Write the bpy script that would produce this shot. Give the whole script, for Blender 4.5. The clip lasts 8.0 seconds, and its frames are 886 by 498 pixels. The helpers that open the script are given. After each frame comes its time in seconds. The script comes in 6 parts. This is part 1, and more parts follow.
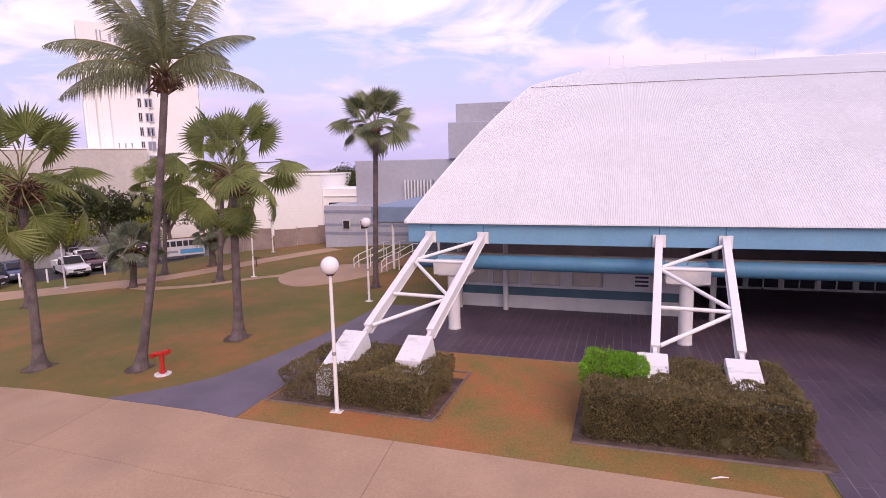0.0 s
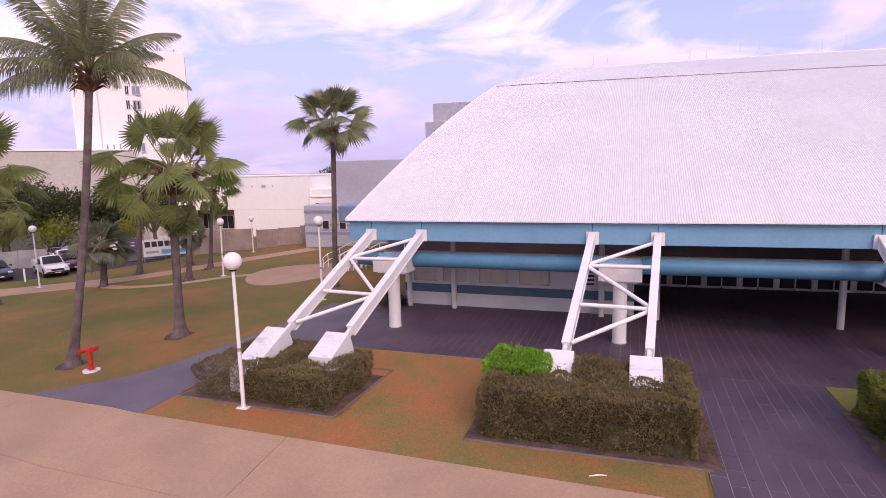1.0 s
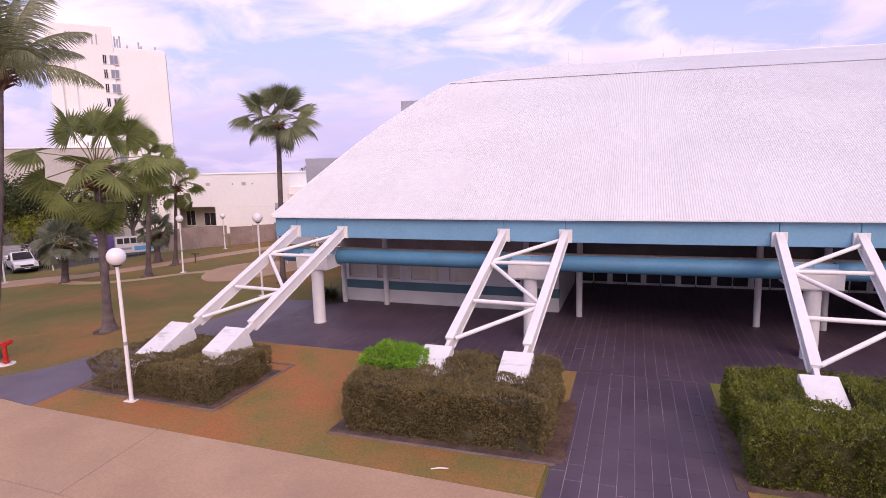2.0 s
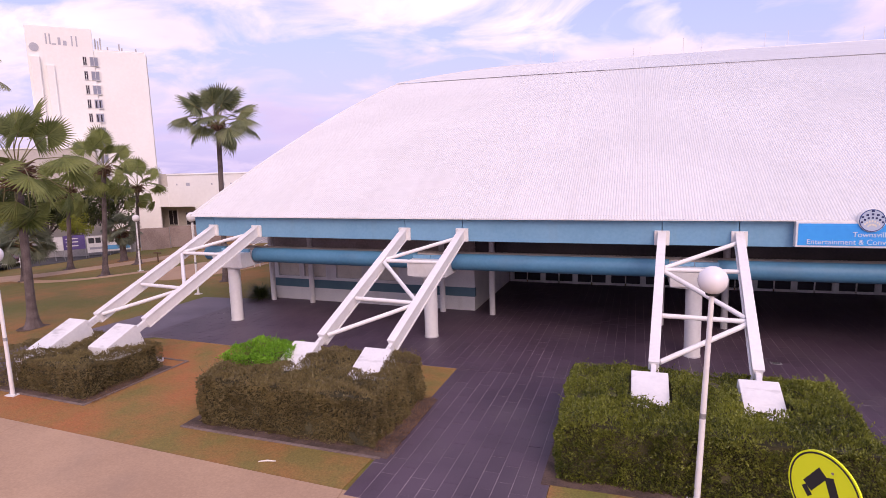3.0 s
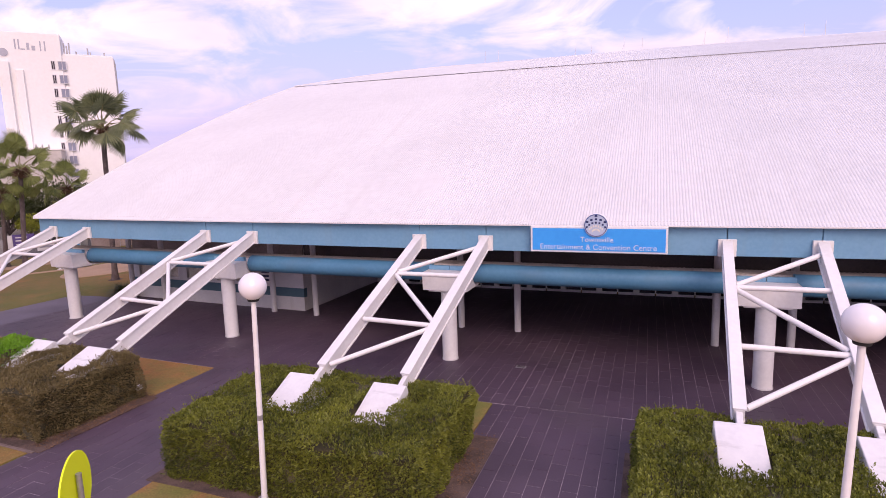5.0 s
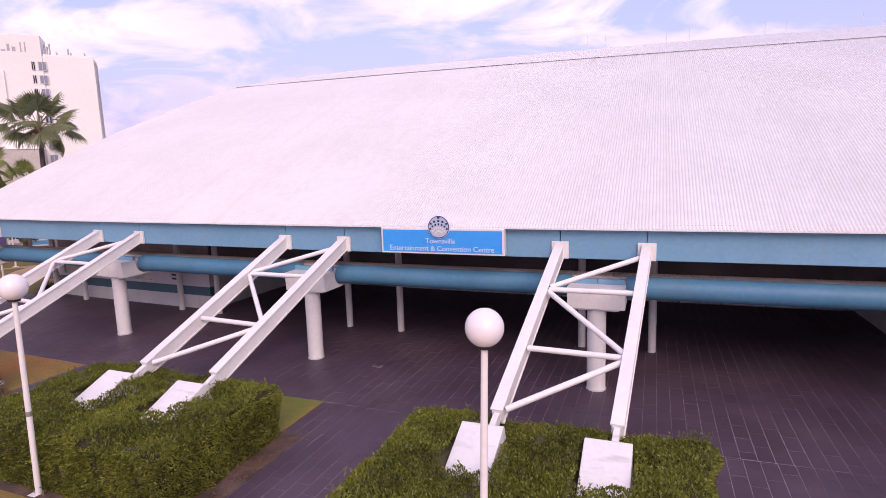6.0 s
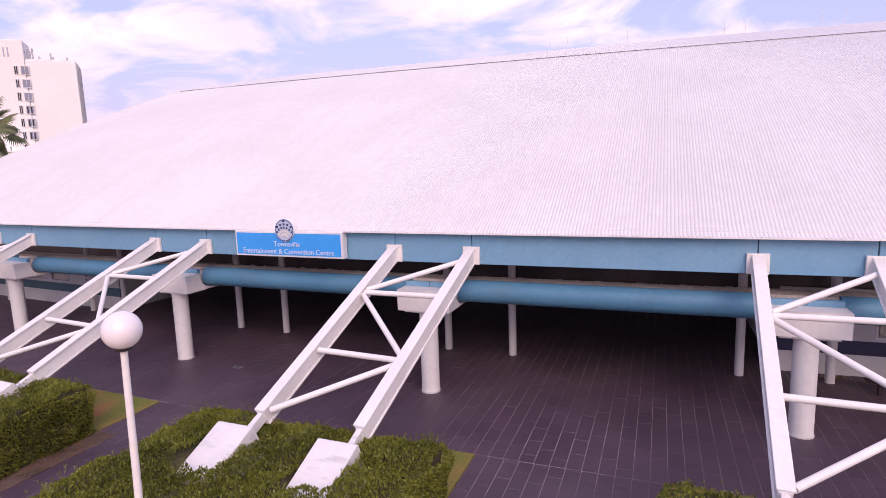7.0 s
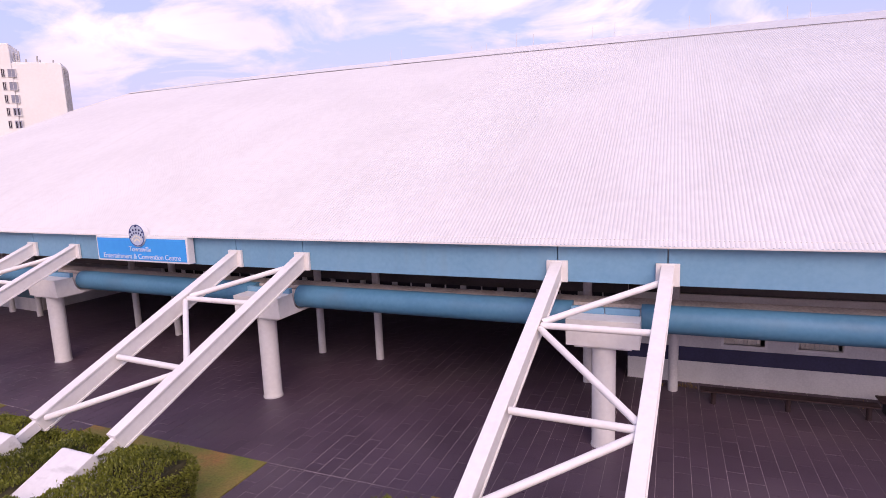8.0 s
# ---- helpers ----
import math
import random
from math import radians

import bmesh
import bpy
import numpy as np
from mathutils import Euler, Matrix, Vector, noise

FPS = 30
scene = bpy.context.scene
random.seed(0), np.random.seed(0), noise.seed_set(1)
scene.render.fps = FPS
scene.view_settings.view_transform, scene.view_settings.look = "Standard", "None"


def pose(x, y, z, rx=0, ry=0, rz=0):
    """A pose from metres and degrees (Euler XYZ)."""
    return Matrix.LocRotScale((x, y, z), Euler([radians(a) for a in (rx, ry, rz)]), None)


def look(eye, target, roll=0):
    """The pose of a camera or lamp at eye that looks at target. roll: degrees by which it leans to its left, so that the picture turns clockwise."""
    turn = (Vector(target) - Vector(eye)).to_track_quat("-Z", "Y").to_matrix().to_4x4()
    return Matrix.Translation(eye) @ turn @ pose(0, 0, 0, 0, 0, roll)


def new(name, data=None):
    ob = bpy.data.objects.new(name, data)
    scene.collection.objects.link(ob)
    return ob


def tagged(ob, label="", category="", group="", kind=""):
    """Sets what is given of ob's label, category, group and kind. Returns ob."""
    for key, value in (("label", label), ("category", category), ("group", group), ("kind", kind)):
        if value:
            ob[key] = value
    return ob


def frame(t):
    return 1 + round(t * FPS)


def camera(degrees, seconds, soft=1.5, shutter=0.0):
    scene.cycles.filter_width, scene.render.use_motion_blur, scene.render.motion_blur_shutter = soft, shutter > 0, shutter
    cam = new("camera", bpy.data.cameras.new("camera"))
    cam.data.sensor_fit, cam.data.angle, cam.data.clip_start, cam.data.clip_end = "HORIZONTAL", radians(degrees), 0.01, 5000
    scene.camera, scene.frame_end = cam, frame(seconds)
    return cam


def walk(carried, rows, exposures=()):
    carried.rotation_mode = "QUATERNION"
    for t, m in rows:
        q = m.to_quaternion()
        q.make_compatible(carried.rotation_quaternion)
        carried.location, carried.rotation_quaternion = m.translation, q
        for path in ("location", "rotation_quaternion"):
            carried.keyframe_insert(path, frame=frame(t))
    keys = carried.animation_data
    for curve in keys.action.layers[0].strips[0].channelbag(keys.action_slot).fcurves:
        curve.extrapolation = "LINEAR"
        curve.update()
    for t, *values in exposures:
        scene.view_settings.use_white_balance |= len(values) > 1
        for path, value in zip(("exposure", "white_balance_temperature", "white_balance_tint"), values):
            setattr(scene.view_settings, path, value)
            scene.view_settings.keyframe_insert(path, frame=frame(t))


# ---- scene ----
U = 1.2  # metres in one unit of the plan: a bay is 9 units, 10.8 m

cam = camera(75.0, 8.0, soft=0.7)
PATH = [
    (0, (4.992, -26.426, 8.220), (4.492, -24.513, 7.926), -1.26),
    (0.5, (6.503, -25.964, 8.083), (5.983, -24.055, 7.794), -1.34),
    (1, (8.342, -25.422, 7.916), (7.805, -23.517, 7.629), -1.43),
    (1.5, (10.275, -24.932, 7.862), (9.725, -23.031, 7.570), -1.43),
    (3, (17.107, -23.413, 7.681), (16.514, -21.526, 7.386), -1.56),
    (3.5, (19.461, -22.738, 7.714), (18.846, -20.858, 7.417), -1.72),
    (4, (22.043, -22.103, 7.734), (21.407, -20.231, 7.437), -1.67),
    (5.5, (29.702, -19.625, 7.613), (29.003, -17.776, 7.311), -1.75),
    (6, (32.557, -18.739, 7.628), (31.839, -16.898, 7.323), -1.73),
    (6.5, (35.275, -17.800, 7.606), (34.533, -15.968, 7.304), -1.79),
    (7, (38.088, -16.787, 7.551), (37.328, -14.961, 7.251), -1.82),
    (7.5, (40.733, -15.732, 7.495), (39.947, -13.917, 7.200), -1.91),
    (8, (43.378, -14.346, 7.603), (42.565, -12.545, 7.294), -2.20),
]
walk(cam, [(t, look(eye, target, roll)) for t, eye, target, roll in PATH],
     exposures=[(0.0, 0.43, 7500, 38), (8.0, 0.43, 7500, 38)])

# ---- sky and sun ----
world = bpy.data.worlds.new("sky")
scene.world = world
world.use_nodes = True
wn, wl = world.node_tree.nodes, world.node_tree.links
wn.clear()
w_out = wn.new("ShaderNodeOutputWorld")
w_bg = wn.new("ShaderNodeBackground")
w_sky = wn.new("ShaderNodeTexSky")
w_sky.sky_type, w_sky.sun_disc = "NISHITA", False
SUN_ELEVATION, SUN_AZIMUTH = radians(36), radians(148)
w_sky.sun_elevation, w_sky.sun_rotation = SUN_ELEVATION, SUN_AZIMUTH
w_sky.air_density, w_sky.dust_density, w_sky.ozone_density = 1.0, 1.5, 2.0
w_co = wn.new("ShaderNodeTexCoord")
w_sep = wn.new("ShaderNodeSeparateXYZ")
wl.new(w_co.outputs["Generated"], w_sep.inputs[0])
# cloud layer: the direction laid out on a flat sheet overhead
w_add = wn.new("ShaderNodeMath"); w_add.operation = "ADD"; w_add.inputs[1].default_value = 0.22
wl.new(w_sep.outputs["Z"], w_add.inputs[0])
w_max = wn.new("ShaderNodeMath"); w_max.operation = "MAXIMUM"; w_max.inputs[1].default_value = 0.06
wl.new(w_add.outputs[0], w_max.inputs[0])
w_dx = wn.new("ShaderNodeMath"); w_dx.operation = "DIVIDE"
w_dy = wn.new("ShaderNodeMath"); w_dy.operation = "DIVIDE"
wl.new(w_sep.outputs["X"], w_dx.inputs[0]); wl.new(w_max.outputs[0], w_dx.inputs[1])
wl.new(w_sep.outputs["Y"], w_dy.inputs[0]); wl.new(w_max.outputs[0], w_dy.inputs[1])
w_comb = wn.new("ShaderNodeCombineXYZ")
wl.new(w_dx.outputs[0], w_comb.inputs[0]); wl.new(w_dy.outputs[0], w_comb.inputs[1])
w_comb.inputs[2].default_value = 3.7
w_n1 = wn.new("ShaderNodeTexNoise")
w_n1.inputs["Scale"].default_value, w_n1.inputs["Detail"].default_value = 2.3, 11.0
w_n1.inputs["Roughness"].default_value, w_n1.inputs["Distortion"].default_value = 0.56, 0.5
wl.new(w_comb.outputs[0], w_n1.inputs["Vector"])
w_r1 = wn.new("ShaderNodeValToRGB")
w_r1.color_ramp.elements[0].position, w_r1.color_ramp.elements[1].position = 0.435, 0.60
wl.new(w_n1.outputs["Fac"], w_r1.inputs[0])
w_n2 = wn.new("ShaderNodeTexNoise")
w_n2.inputs["Scale"].default_value, w_n2.inputs["Detail"].default_value = 0.8, 5.0
wl.new(w_comb.outputs[0], w_n2.inputs["Vector"])
w_r2 = wn.new("ShaderNodeValToRGB")
w_r2.color_ramp.elements[0].position, w_r2.color_ramp.elements[1].position = 0.38, 0.62
w_r2.color_ramp.elements[0].color, w_r2.color_ramp.elements[1].color = (4.8, 5.1, 6.9, 1), (7.1, 7.5, 7.9, 1)
wl.new(w_n2.outputs["Fac"], w_r2.inputs[0])
w_mix = wn.new("ShaderNodeMix"); w_mix.data_type = "RGBA"
wl.new(w_r1.outputs["Color"], w_mix.inputs[0])
w_haze = wn.new("ShaderNodeMix"); w_haze.data_type = "RGBA"
w_haze.inputs[0].default_value = 0.55
wl.new(w_sky.outputs["Color"], w_haze.inputs[6])
w_haze.inputs[7].default_value = (3.8, 5.1, 9.2, 1)
wl.new(w_haze.outputs[2], w_mix.inputs[6])
wl.new(w_r2.outputs["Color"], w_mix.inputs[7])
# lavender cloud base low over the horizon
w_low = wn.new("ShaderNodeMapRange")
w_low.inputs["From Min"].default_value, w_low.inputs["From Max"].default_value = 0.06, 0.20
w_low.inputs["To Min"].default_value, w_low.inputs["To Max"].default_value = 0.62, 0.0
wl.new(w_sep.outputs["Z"], w_low.inputs["Value"])
w_base = wn.new("ShaderNodeMix"); w_base.data_type = "RGBA"
wl.new(w_low.outputs[0], w_base.inputs[0])
wl.new(w_mix.outputs[2], w_base.inputs[6])
w_base.inputs[7].default_value = (3.7, 3.85, 6.6, 1)
wl.new(w_base.outputs[2], w_bg.inputs["Color"])
w_bg.inputs["Strength"].default_value = 0.112
wl.new(w_bg.outputs[0], w_out.inputs["Surface"])

sun = new("sun", bpy.data.lights.new("sun", "SUN"))
sun.data.energy, sun.data.angle, sun.data.color = 1.40, radians(38), (1.0, 0.93, 0.82)
sun.matrix_world = look((0, 0, 0), (-math.sin(SUN_AZIMUTH) * math.cos(SUN_ELEVATION),
                                   -math.cos(SUN_AZIMUTH) * math.cos(SUN_ELEVATION), -math.sin(SUN_ELEVATION)))

# ---- materials ----
def surface(name, dark, light, scale=2.0, fine=40.0, rough=0.7, bump=0.1, metal=0.0, island=0.0, spread=0.12, coat=0.0, stain=None):
    """Two scales of colour noise on world position, fine relief and, for pieces, a random tone each."""
    m = bpy.data.materials.new(name)
    m.use_nodes = True
    nt = m.node_tree
    n, l = nt.nodes, nt.links
    b = n["Principled BSDF"]
    geo = n.new("ShaderNodeNewGeometry")
    big = n.new("ShaderNodeTexNoise"); big.inputs["Scale"].default_value = scale; big.inputs["Detail"].default_value = 5
    small = n.new("ShaderNodeTexNoise"); small.inputs["Scale"].default_value = fine; small.inputs["Detail"].default_value = 3
    l.new(geo.outputs["Position"], big.inputs["Vector"]); l.new(geo.outputs["Position"], small.inputs["Vector"])
    add = n.new("ShaderNodeMath"); add.operation = "MULTIPLY_ADD"; add.inputs[1].default_value = 0.45
    l.new(small.outputs["Fac"], add.inputs[0])
    half = n.new("ShaderNodeMath"); half.operation = "MULTIPLY"; half.inputs[1].default_value = 0.62
    l.new(big.outputs["Fac"], half.inputs[0]); l.new(half.outputs[0], add.inputs[2])
    fac = add.outputs[0]
    if island:
        info = n.new("ShaderNodeObjectInfo")
        isl = n.new("ShaderNodeMath"); isl.operation = "ADD"
        l.new(info.outputs["Random"], isl.inputs[0]); l.new(geo.outputs["Random Per Island"], isl.inputs[1])
        fr = n.new("ShaderNodeMath"); fr.operation = "FRACT"; l.new(isl.outputs[0], fr.inputs[0])
        sc = n.new("ShaderNodeMath"); sc.operation = "MULTIPLY_ADD"; sc.inputs[1].default_value = island; 
        l.new(fr.outputs[0], sc.inputs[0]); 
        off = n.new("ShaderNodeMath"); off.operation = "ADD"; off.inputs[1].default_value = -island / 2
        l.new(fac, off.inputs[0]); l.new(off.outputs[0], sc.inputs[2])
        fac = sc.outputs[0]
    ramp = n.new("ShaderNodeValToRGB")
    ramp.color_ramp.elements[0].position, ramp.color_ramp.elements[1].position = 0.53 - spread, 0.53 + spread
    ramp.color_ramp.elements[0].color, ramp.color_ramp.elements[1].color = (*dark, 1), (*light, 1)
    l.new(fac, ramp.inputs[0])
    col = ramp.outputs["Color"]
    if stain:
        colour, s_scale, s_lo, s_hi, amount, stretch = stain
        mp = n.new("ShaderNodeMapping"); mp.inputs["Scale"].default_value = stretch
        l.new(geo.outputs["Position"], mp.inputs["Vector"])
        sn = n.new("ShaderNodeTexNoise"); sn.inputs["Scale"].default_value = s_scale; sn.inputs["Detail"].default_value = 6
        l.new(mp.outputs[0], sn.inputs["Vector"])
        sr = n.new("ShaderNodeMapRange")
        sr.inputs["From Min"].default_value, sr.inputs["From Max"].default_value, sr.inputs["To Max"].default_value = s_lo, s_hi, amount
        l.new(sn.outputs["Fac"], sr.inputs["Value"])
        mx = n.new("ShaderNodeMix"); mx.data_type = "RGBA"
        l.new(sr.outputs[0], mx.inputs[0]); l.new(col, mx.inputs[6]); mx.inputs[7].default_value = (*colour, 1)
        col = mx.outputs[2]
    l.new(col, b.inputs["Base Color"])
    b.inputs["Roughness"].default_value, b.inputs["Metallic"].default_value = rough, metal
    b.inputs["Coat Weight"].default_value = coat
    if bump:
        bp = n.new("ShaderNodeBump"); bp.inputs["Strength"].default_value = bump; bp.inputs["Distance"].default_value = 0.02
        l.new(small.outputs["Fac"], bp.inputs["Height"]); l.new(bp.outputs[0], b.inputs["Normal"])
    return m


def plain(name, colour, rough=0.5, metal=0.0):
    m = bpy.data.materials.new(name)
    m.use_nodes = True
    b = m.node_tree.nodes["Principled BSDF"]
    b.inputs["Base Color"].default_value = (*colour, 1)
    b.inputs["Roughness"].default_value, b.inputs["Metallic"].default_value = rough, metal
    return m


def leafy(name, dark, light, scale=1.2, rough=0.5):
    """Leaves: a tone for each leaf, patches over the plant, a little light let through."""
    m = surface(name, dark, light, scale=scale, fine=9.0, rough=rough, bump=0, island=0.24, spread=0.2)
    nt = m.node_tree
    b = nt.nodes["Principled BSDF"]
    out = nt.nodes["Material Output"]
    tr = nt.nodes.new("ShaderNodeBsdfTranslucent")
    mix = nt.nodes.new("ShaderNodeMixShader"); mix.inputs[0].default_value = 0.35
    src = b.inputs["Base Color"].links[0].from_socket
    nt.links.new(src, tr.inputs["Color"])
    nt.links.new(b.outputs[0], mix.inputs[1]); nt.links.new(tr.outputs[0], mix.inputs[2])
    nt.links.new(mix.outputs[0], out.inputs["Surface"])
    return m


M_roof = surface("white roof sheeting", (0.655, 0.65, 0.655), (0.715, 0.71, 0.715), scale=0.25, fine=3.0, rough=0.45, bump=0.02,
                 stain=((0.60, 0.58, 0.57), 0.5, 0.55, 0.8, 0.35, (3.0, 0.15, 0.15)))
M_white = surface("white paint", (0.74, 0.725, 0.72), (0.81, 0.80, 0.79), scale=0.9, fine=8, rough=0.5, bump=0.02,
                  stain=((0.50, 0.46, 0.43), 1.6, 0.60, 0.85, 0.35, (1, 1, 0.5)))
M_pedestal = surface("weathered white concrete", (0.71, 0.70, 0.71), (0.78, 0.77, 0.77), scale=1.4, fine=9, rough=0.75, bump=0.05,
                     stain=((0.22, 0.21, 0.20), 1.4, 0.58, 0.80, 0.55, (0.8, 2.5, 3.0)))
M_blue = surface("blue fascia paint", (0.135, 0.34, 0.50), (0.168, 0.385, 0.545), scale=0.5, fine=8, rough=0.42, bump=0.02,
                 stain=((0.20, 0.31, 0.38), 1.2, 0.55, 0.85, 0.4, (1.5, 1, 0.2)))
M_tube = surface("blue rolled metal", (0.045, 0.19, 0.31), (0.065, 0.23, 0.36), scale=0.6, fine=8, rough=0.55, bump=0.02,
                 stain=((0.09, 0.16, 0.21), 1.2, 0.55, 0.85, 0.5, (0.6, 1, 1)))
M_deck = surface("dirty canopy sheeting", (0.34, 0.29, 0.27), (0.54, 0.48, 0.45), scale=0.8, fine=12, rough=0.85, bump=0.2)
# kept very pale so it bounces extra daylight into the dim entrance
M_soffit = surface("pale bounce soffit", (0.70, 0.66, 0.68), (0.77, 0.73, 0.75), scale=0.5, fine=10, rough=0.8, bump=0.05)
M_wall = surface("off-white wall paint", (0.55, 0.54, 0.55), (0.66, 0.65, 0.65), scale=0.7, fine=18, rough=0.7, bump=0.06,
                 stain=((0.36, 0.34, 0.33), 1.3, 0.58, 0.85, 0.4, (1, 1, 0.4)))
M_teal = surface("teal wall stripe", (0.05, 0.12, 0.16), (0.07, 0.15, 0.19), scale=0.9, fine=18, rough=0.6, bump=0.05)
M_navy = surface("navy wall stripe", (0.018, 0.018, 0.06), (0.028, 0.028, 0.085), scale=0.9, fine=18, rough=0.5, bump=0.05)
M_frame = surface("white aluminium frame", (0.6, 0.59, 0.6), (0.72, 0.71, 0.71), scale=2, fine=20, rough=0.45, bump=0)
M_blind = surface("vertical blind fabric", (0.72, 0.66, 0.58), (0.82, 0.76, 0.68), scale=1.5, fine=20, rough=0.85, bump=0)
M_paver = surface("dark clay paver", (0.064, 0.040, 0.060), (0.098, 0.062, 0.090), scale=0.45, fine=30, rough=0.55, bump=0.08, island=0.10,
                  stain=((0.115, 0.088, 0.100), 0.35, 0.50, 0.75, 0.5, (1, 1, 1)))
M_joint = surface("pale paver joint", (0.10, 0.08, 0.09), (0.46, 0.38, 0.40), scale=0.3, fine=30, rough=0.9, bump=0.1)
M_path = surface("dark grey path", (0.118, 0.096, 0.126), (0.168, 0.140, 0.176), scale=0.5, fine=30, rough=0.75, bump=0.1)
M_concrete = surface("pale road concrete", (0.385, 0.240, 0.152), (0.480, 0.308, 0.196), scale=0.35, fine=16, rough=0.85, bump=0.1,
                     stain=((0.28, 0.20, 0.150), 0.4, 0.52, 0.8, 0.45, (1, 1, 1)))
M_road_joint = surface("road joint filler", (0.16, 0.11, 0.085), (0.30, 0.21, 0.15), scale=0.8, fine=20, rough=0.95, bump=0.1)
M_kerb = surface("mower edge concrete", (0.14, 0.098, 0.085), (0.22, 0.160, 0.140), scale=1.2, fine=20, rough=0.9, bump=0.15)
M_mulch = surface("bark mulch", (0.055, 0.035, 0.028), (0.15, 0.095, 0.075), scale=2.0, fine=30, rough=0.95, bump=0.5)
M_hedge = leafy("hedge leaf", (0.042, 0.060, 0.011), (0.30, 0.325, 0.050), scale=0.9)
M_hedge_brown = leafy("dry hedge leaf", (0.112, 0.086, 0.038), (0.31, 0.245, 0.105), scale=1.0)
M_lime = leafy("lime green leaf", (0.09, 0.26, 0.012), (0.24, 0.52, 0.04), scale=1.5)
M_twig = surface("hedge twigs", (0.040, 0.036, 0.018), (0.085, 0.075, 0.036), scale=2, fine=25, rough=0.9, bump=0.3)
M_globe = plain("opal glass globe", (0.80, 0.78, 0.80), 0.18)
M_black = plain("black rubber", (0.02, 0.02, 0.022), 0.7)
M_galv = surface("grey steel", (0.30, 0.30, 0.31), (0.42, 0.42, 0.43), scale=3, fine=30, rough=0.45, bump=0.03, metal=0.6)
M_glass = plain("dark window glass", (0.038, 0.032, 0.042), 0.10)
M_red = surface("red hydrant paint", (0.42, 0.02, 0.015), (0.60, 0.035, 0.02), scale=6, fine=40, rough=0.4, bump=0.05)


def ground_material(name, dry, middle, green, patch_scale=0.16, share_mid=0.35, width=0.14):
    """Lawn that shifts from dry orange-brown to olive green in broad patches."""
    m = bpy.data.materials.new(name)
    m.use_nodes = True
    n, l = m.node_tree.nodes, m.node_tree.links
    b = n["Principled BSDF"]
    geo = n.new("ShaderNodeNewGeometry")
    def noise_of(scale, detail=6, rough=0.55):
        t = n.new("ShaderNodeTexNoise")
        t.inputs["Scale"].default_value, t.inputs["Detail"].default_value, t.inputs["Roughness"].default_value = scale, detail, rough
        l.new(geo.outputs["Position"], t.inputs["Vector"])
        return t.outputs["Fac"]
    patch, mid, fine = noise_of(patch_scale), noise_of(0.9, 7, 0.6), noise_of(19.0, 5, 0.7)
    ramp = n.new("ShaderNodeValToRGB")
    e = ramp.color_ramp.elements
    e[0].position, e[0].color = 0.49 - width, (*dry, 1)
    e[1].position, e[1].color = 0.51 + width, (*green, 1)
    x = e.new(0.48); x.color = (*middle, 1)
    s1 = n.new("ShaderNodeMath"); s1.operation = "MULTIPLY_ADD"; s1.inputs[1].default_value = share_mid
    l.new(mid, s1.inputs[0])
    s0 = n.new("ShaderNodeMath"); s0.operation = "MULTIPLY"; s0.inputs[1].default_value = 1 - share_mid
    l.new(patch, s0.inputs[0]); l.new(s0.outputs[0], s1.inputs[2])
    l.new(s1.outputs[0], ramp.inputs[0])
    var = n.new("ShaderNodeMapRange"); var.inputs["From Min"].default_value, var.inputs["From Max"].default_value = 0.25, 0.75
    var.inputs["To Min"].default_value, var.inputs["To Max"].default_value = 0.62, 1.36
    l.new(fine, var.inputs["Value"])
    mul = n.new("ShaderNodeMix"); mul.data_type = "RGBA"; mul.blend_type = "MULTIPLY"; mul.inputs[0].default_value = 1
    l.new(ramp.outputs["Color"], mul.inputs[6]); l.new(var.outputs[0], mul.inputs[7])
    l.new(mul.outputs[2], b.inputs["Base Color"])
    b.inputs["Roughness"].default_value = 0.95
    bp = n.new("ShaderNodeBump"); bp.inputs["Strength"].default_value = 0.5; bp.inputs["Distance"].default_value = 0.04
    l.new(fine, bp.inputs["Height"]); l.new(bp.outputs[0], b.inputs["Normal"])
    return m


M_lawn = ground_material("dry lawn", (0.285, 0.135, 0.040), (0.195, 0.130, 0.033), (0.125, 0.122, 0.022), 0.12, 0.30, 0.09)
M_lawn_dry = ground_material("parched lawn", (0.385, 0.142, 0.048), (0.325, 0.152, 0.048), (0.210, 0.158, 0.042), 0.24, 0.36, 0.085)

# ---- mesh helpers ----
def thing(name, at=(0, 0, 0), label="", category="", group="", kind="", turn=0):
    ob = new(name)
    ob.empty_display_size = 0.3
    ob.matrix_world = pose(at[0] * U, at[1] * U, at[2] * U, 0, 0, turn)
    return tagged(ob, label, category, group, kind)


def part(name, bm, material, parent=None, label="", smooth=False, at=None):
    """Links a bmesh, drawn in plan units, as one mesh object."""
    bmesh.ops.recalc_face_normals(bm, faces=bm.faces)
    bmesh.ops.scale(bm, vec=(U, U, U), verts=bm.verts)
    me = bpy.data.meshes.new(name)
    bm.to_mesh(me)
    bm.free()
    if smooth:
        me.polygons.foreach_set("use_smooth", [True] * len(me.polygons))
        me.set_sharp_from_angle(angle=radians(38))
    me.materials.append(material)
    return share(name, me, parent, label, at)


def share(name, me, parent=None, label="", at=None):
    ob = new(name, me)
    if at is not None:
        ob.location = Vector(at) * U
    if parent:
        ob.parent = parent
    if label:
        ob["label"] = label
    return ob


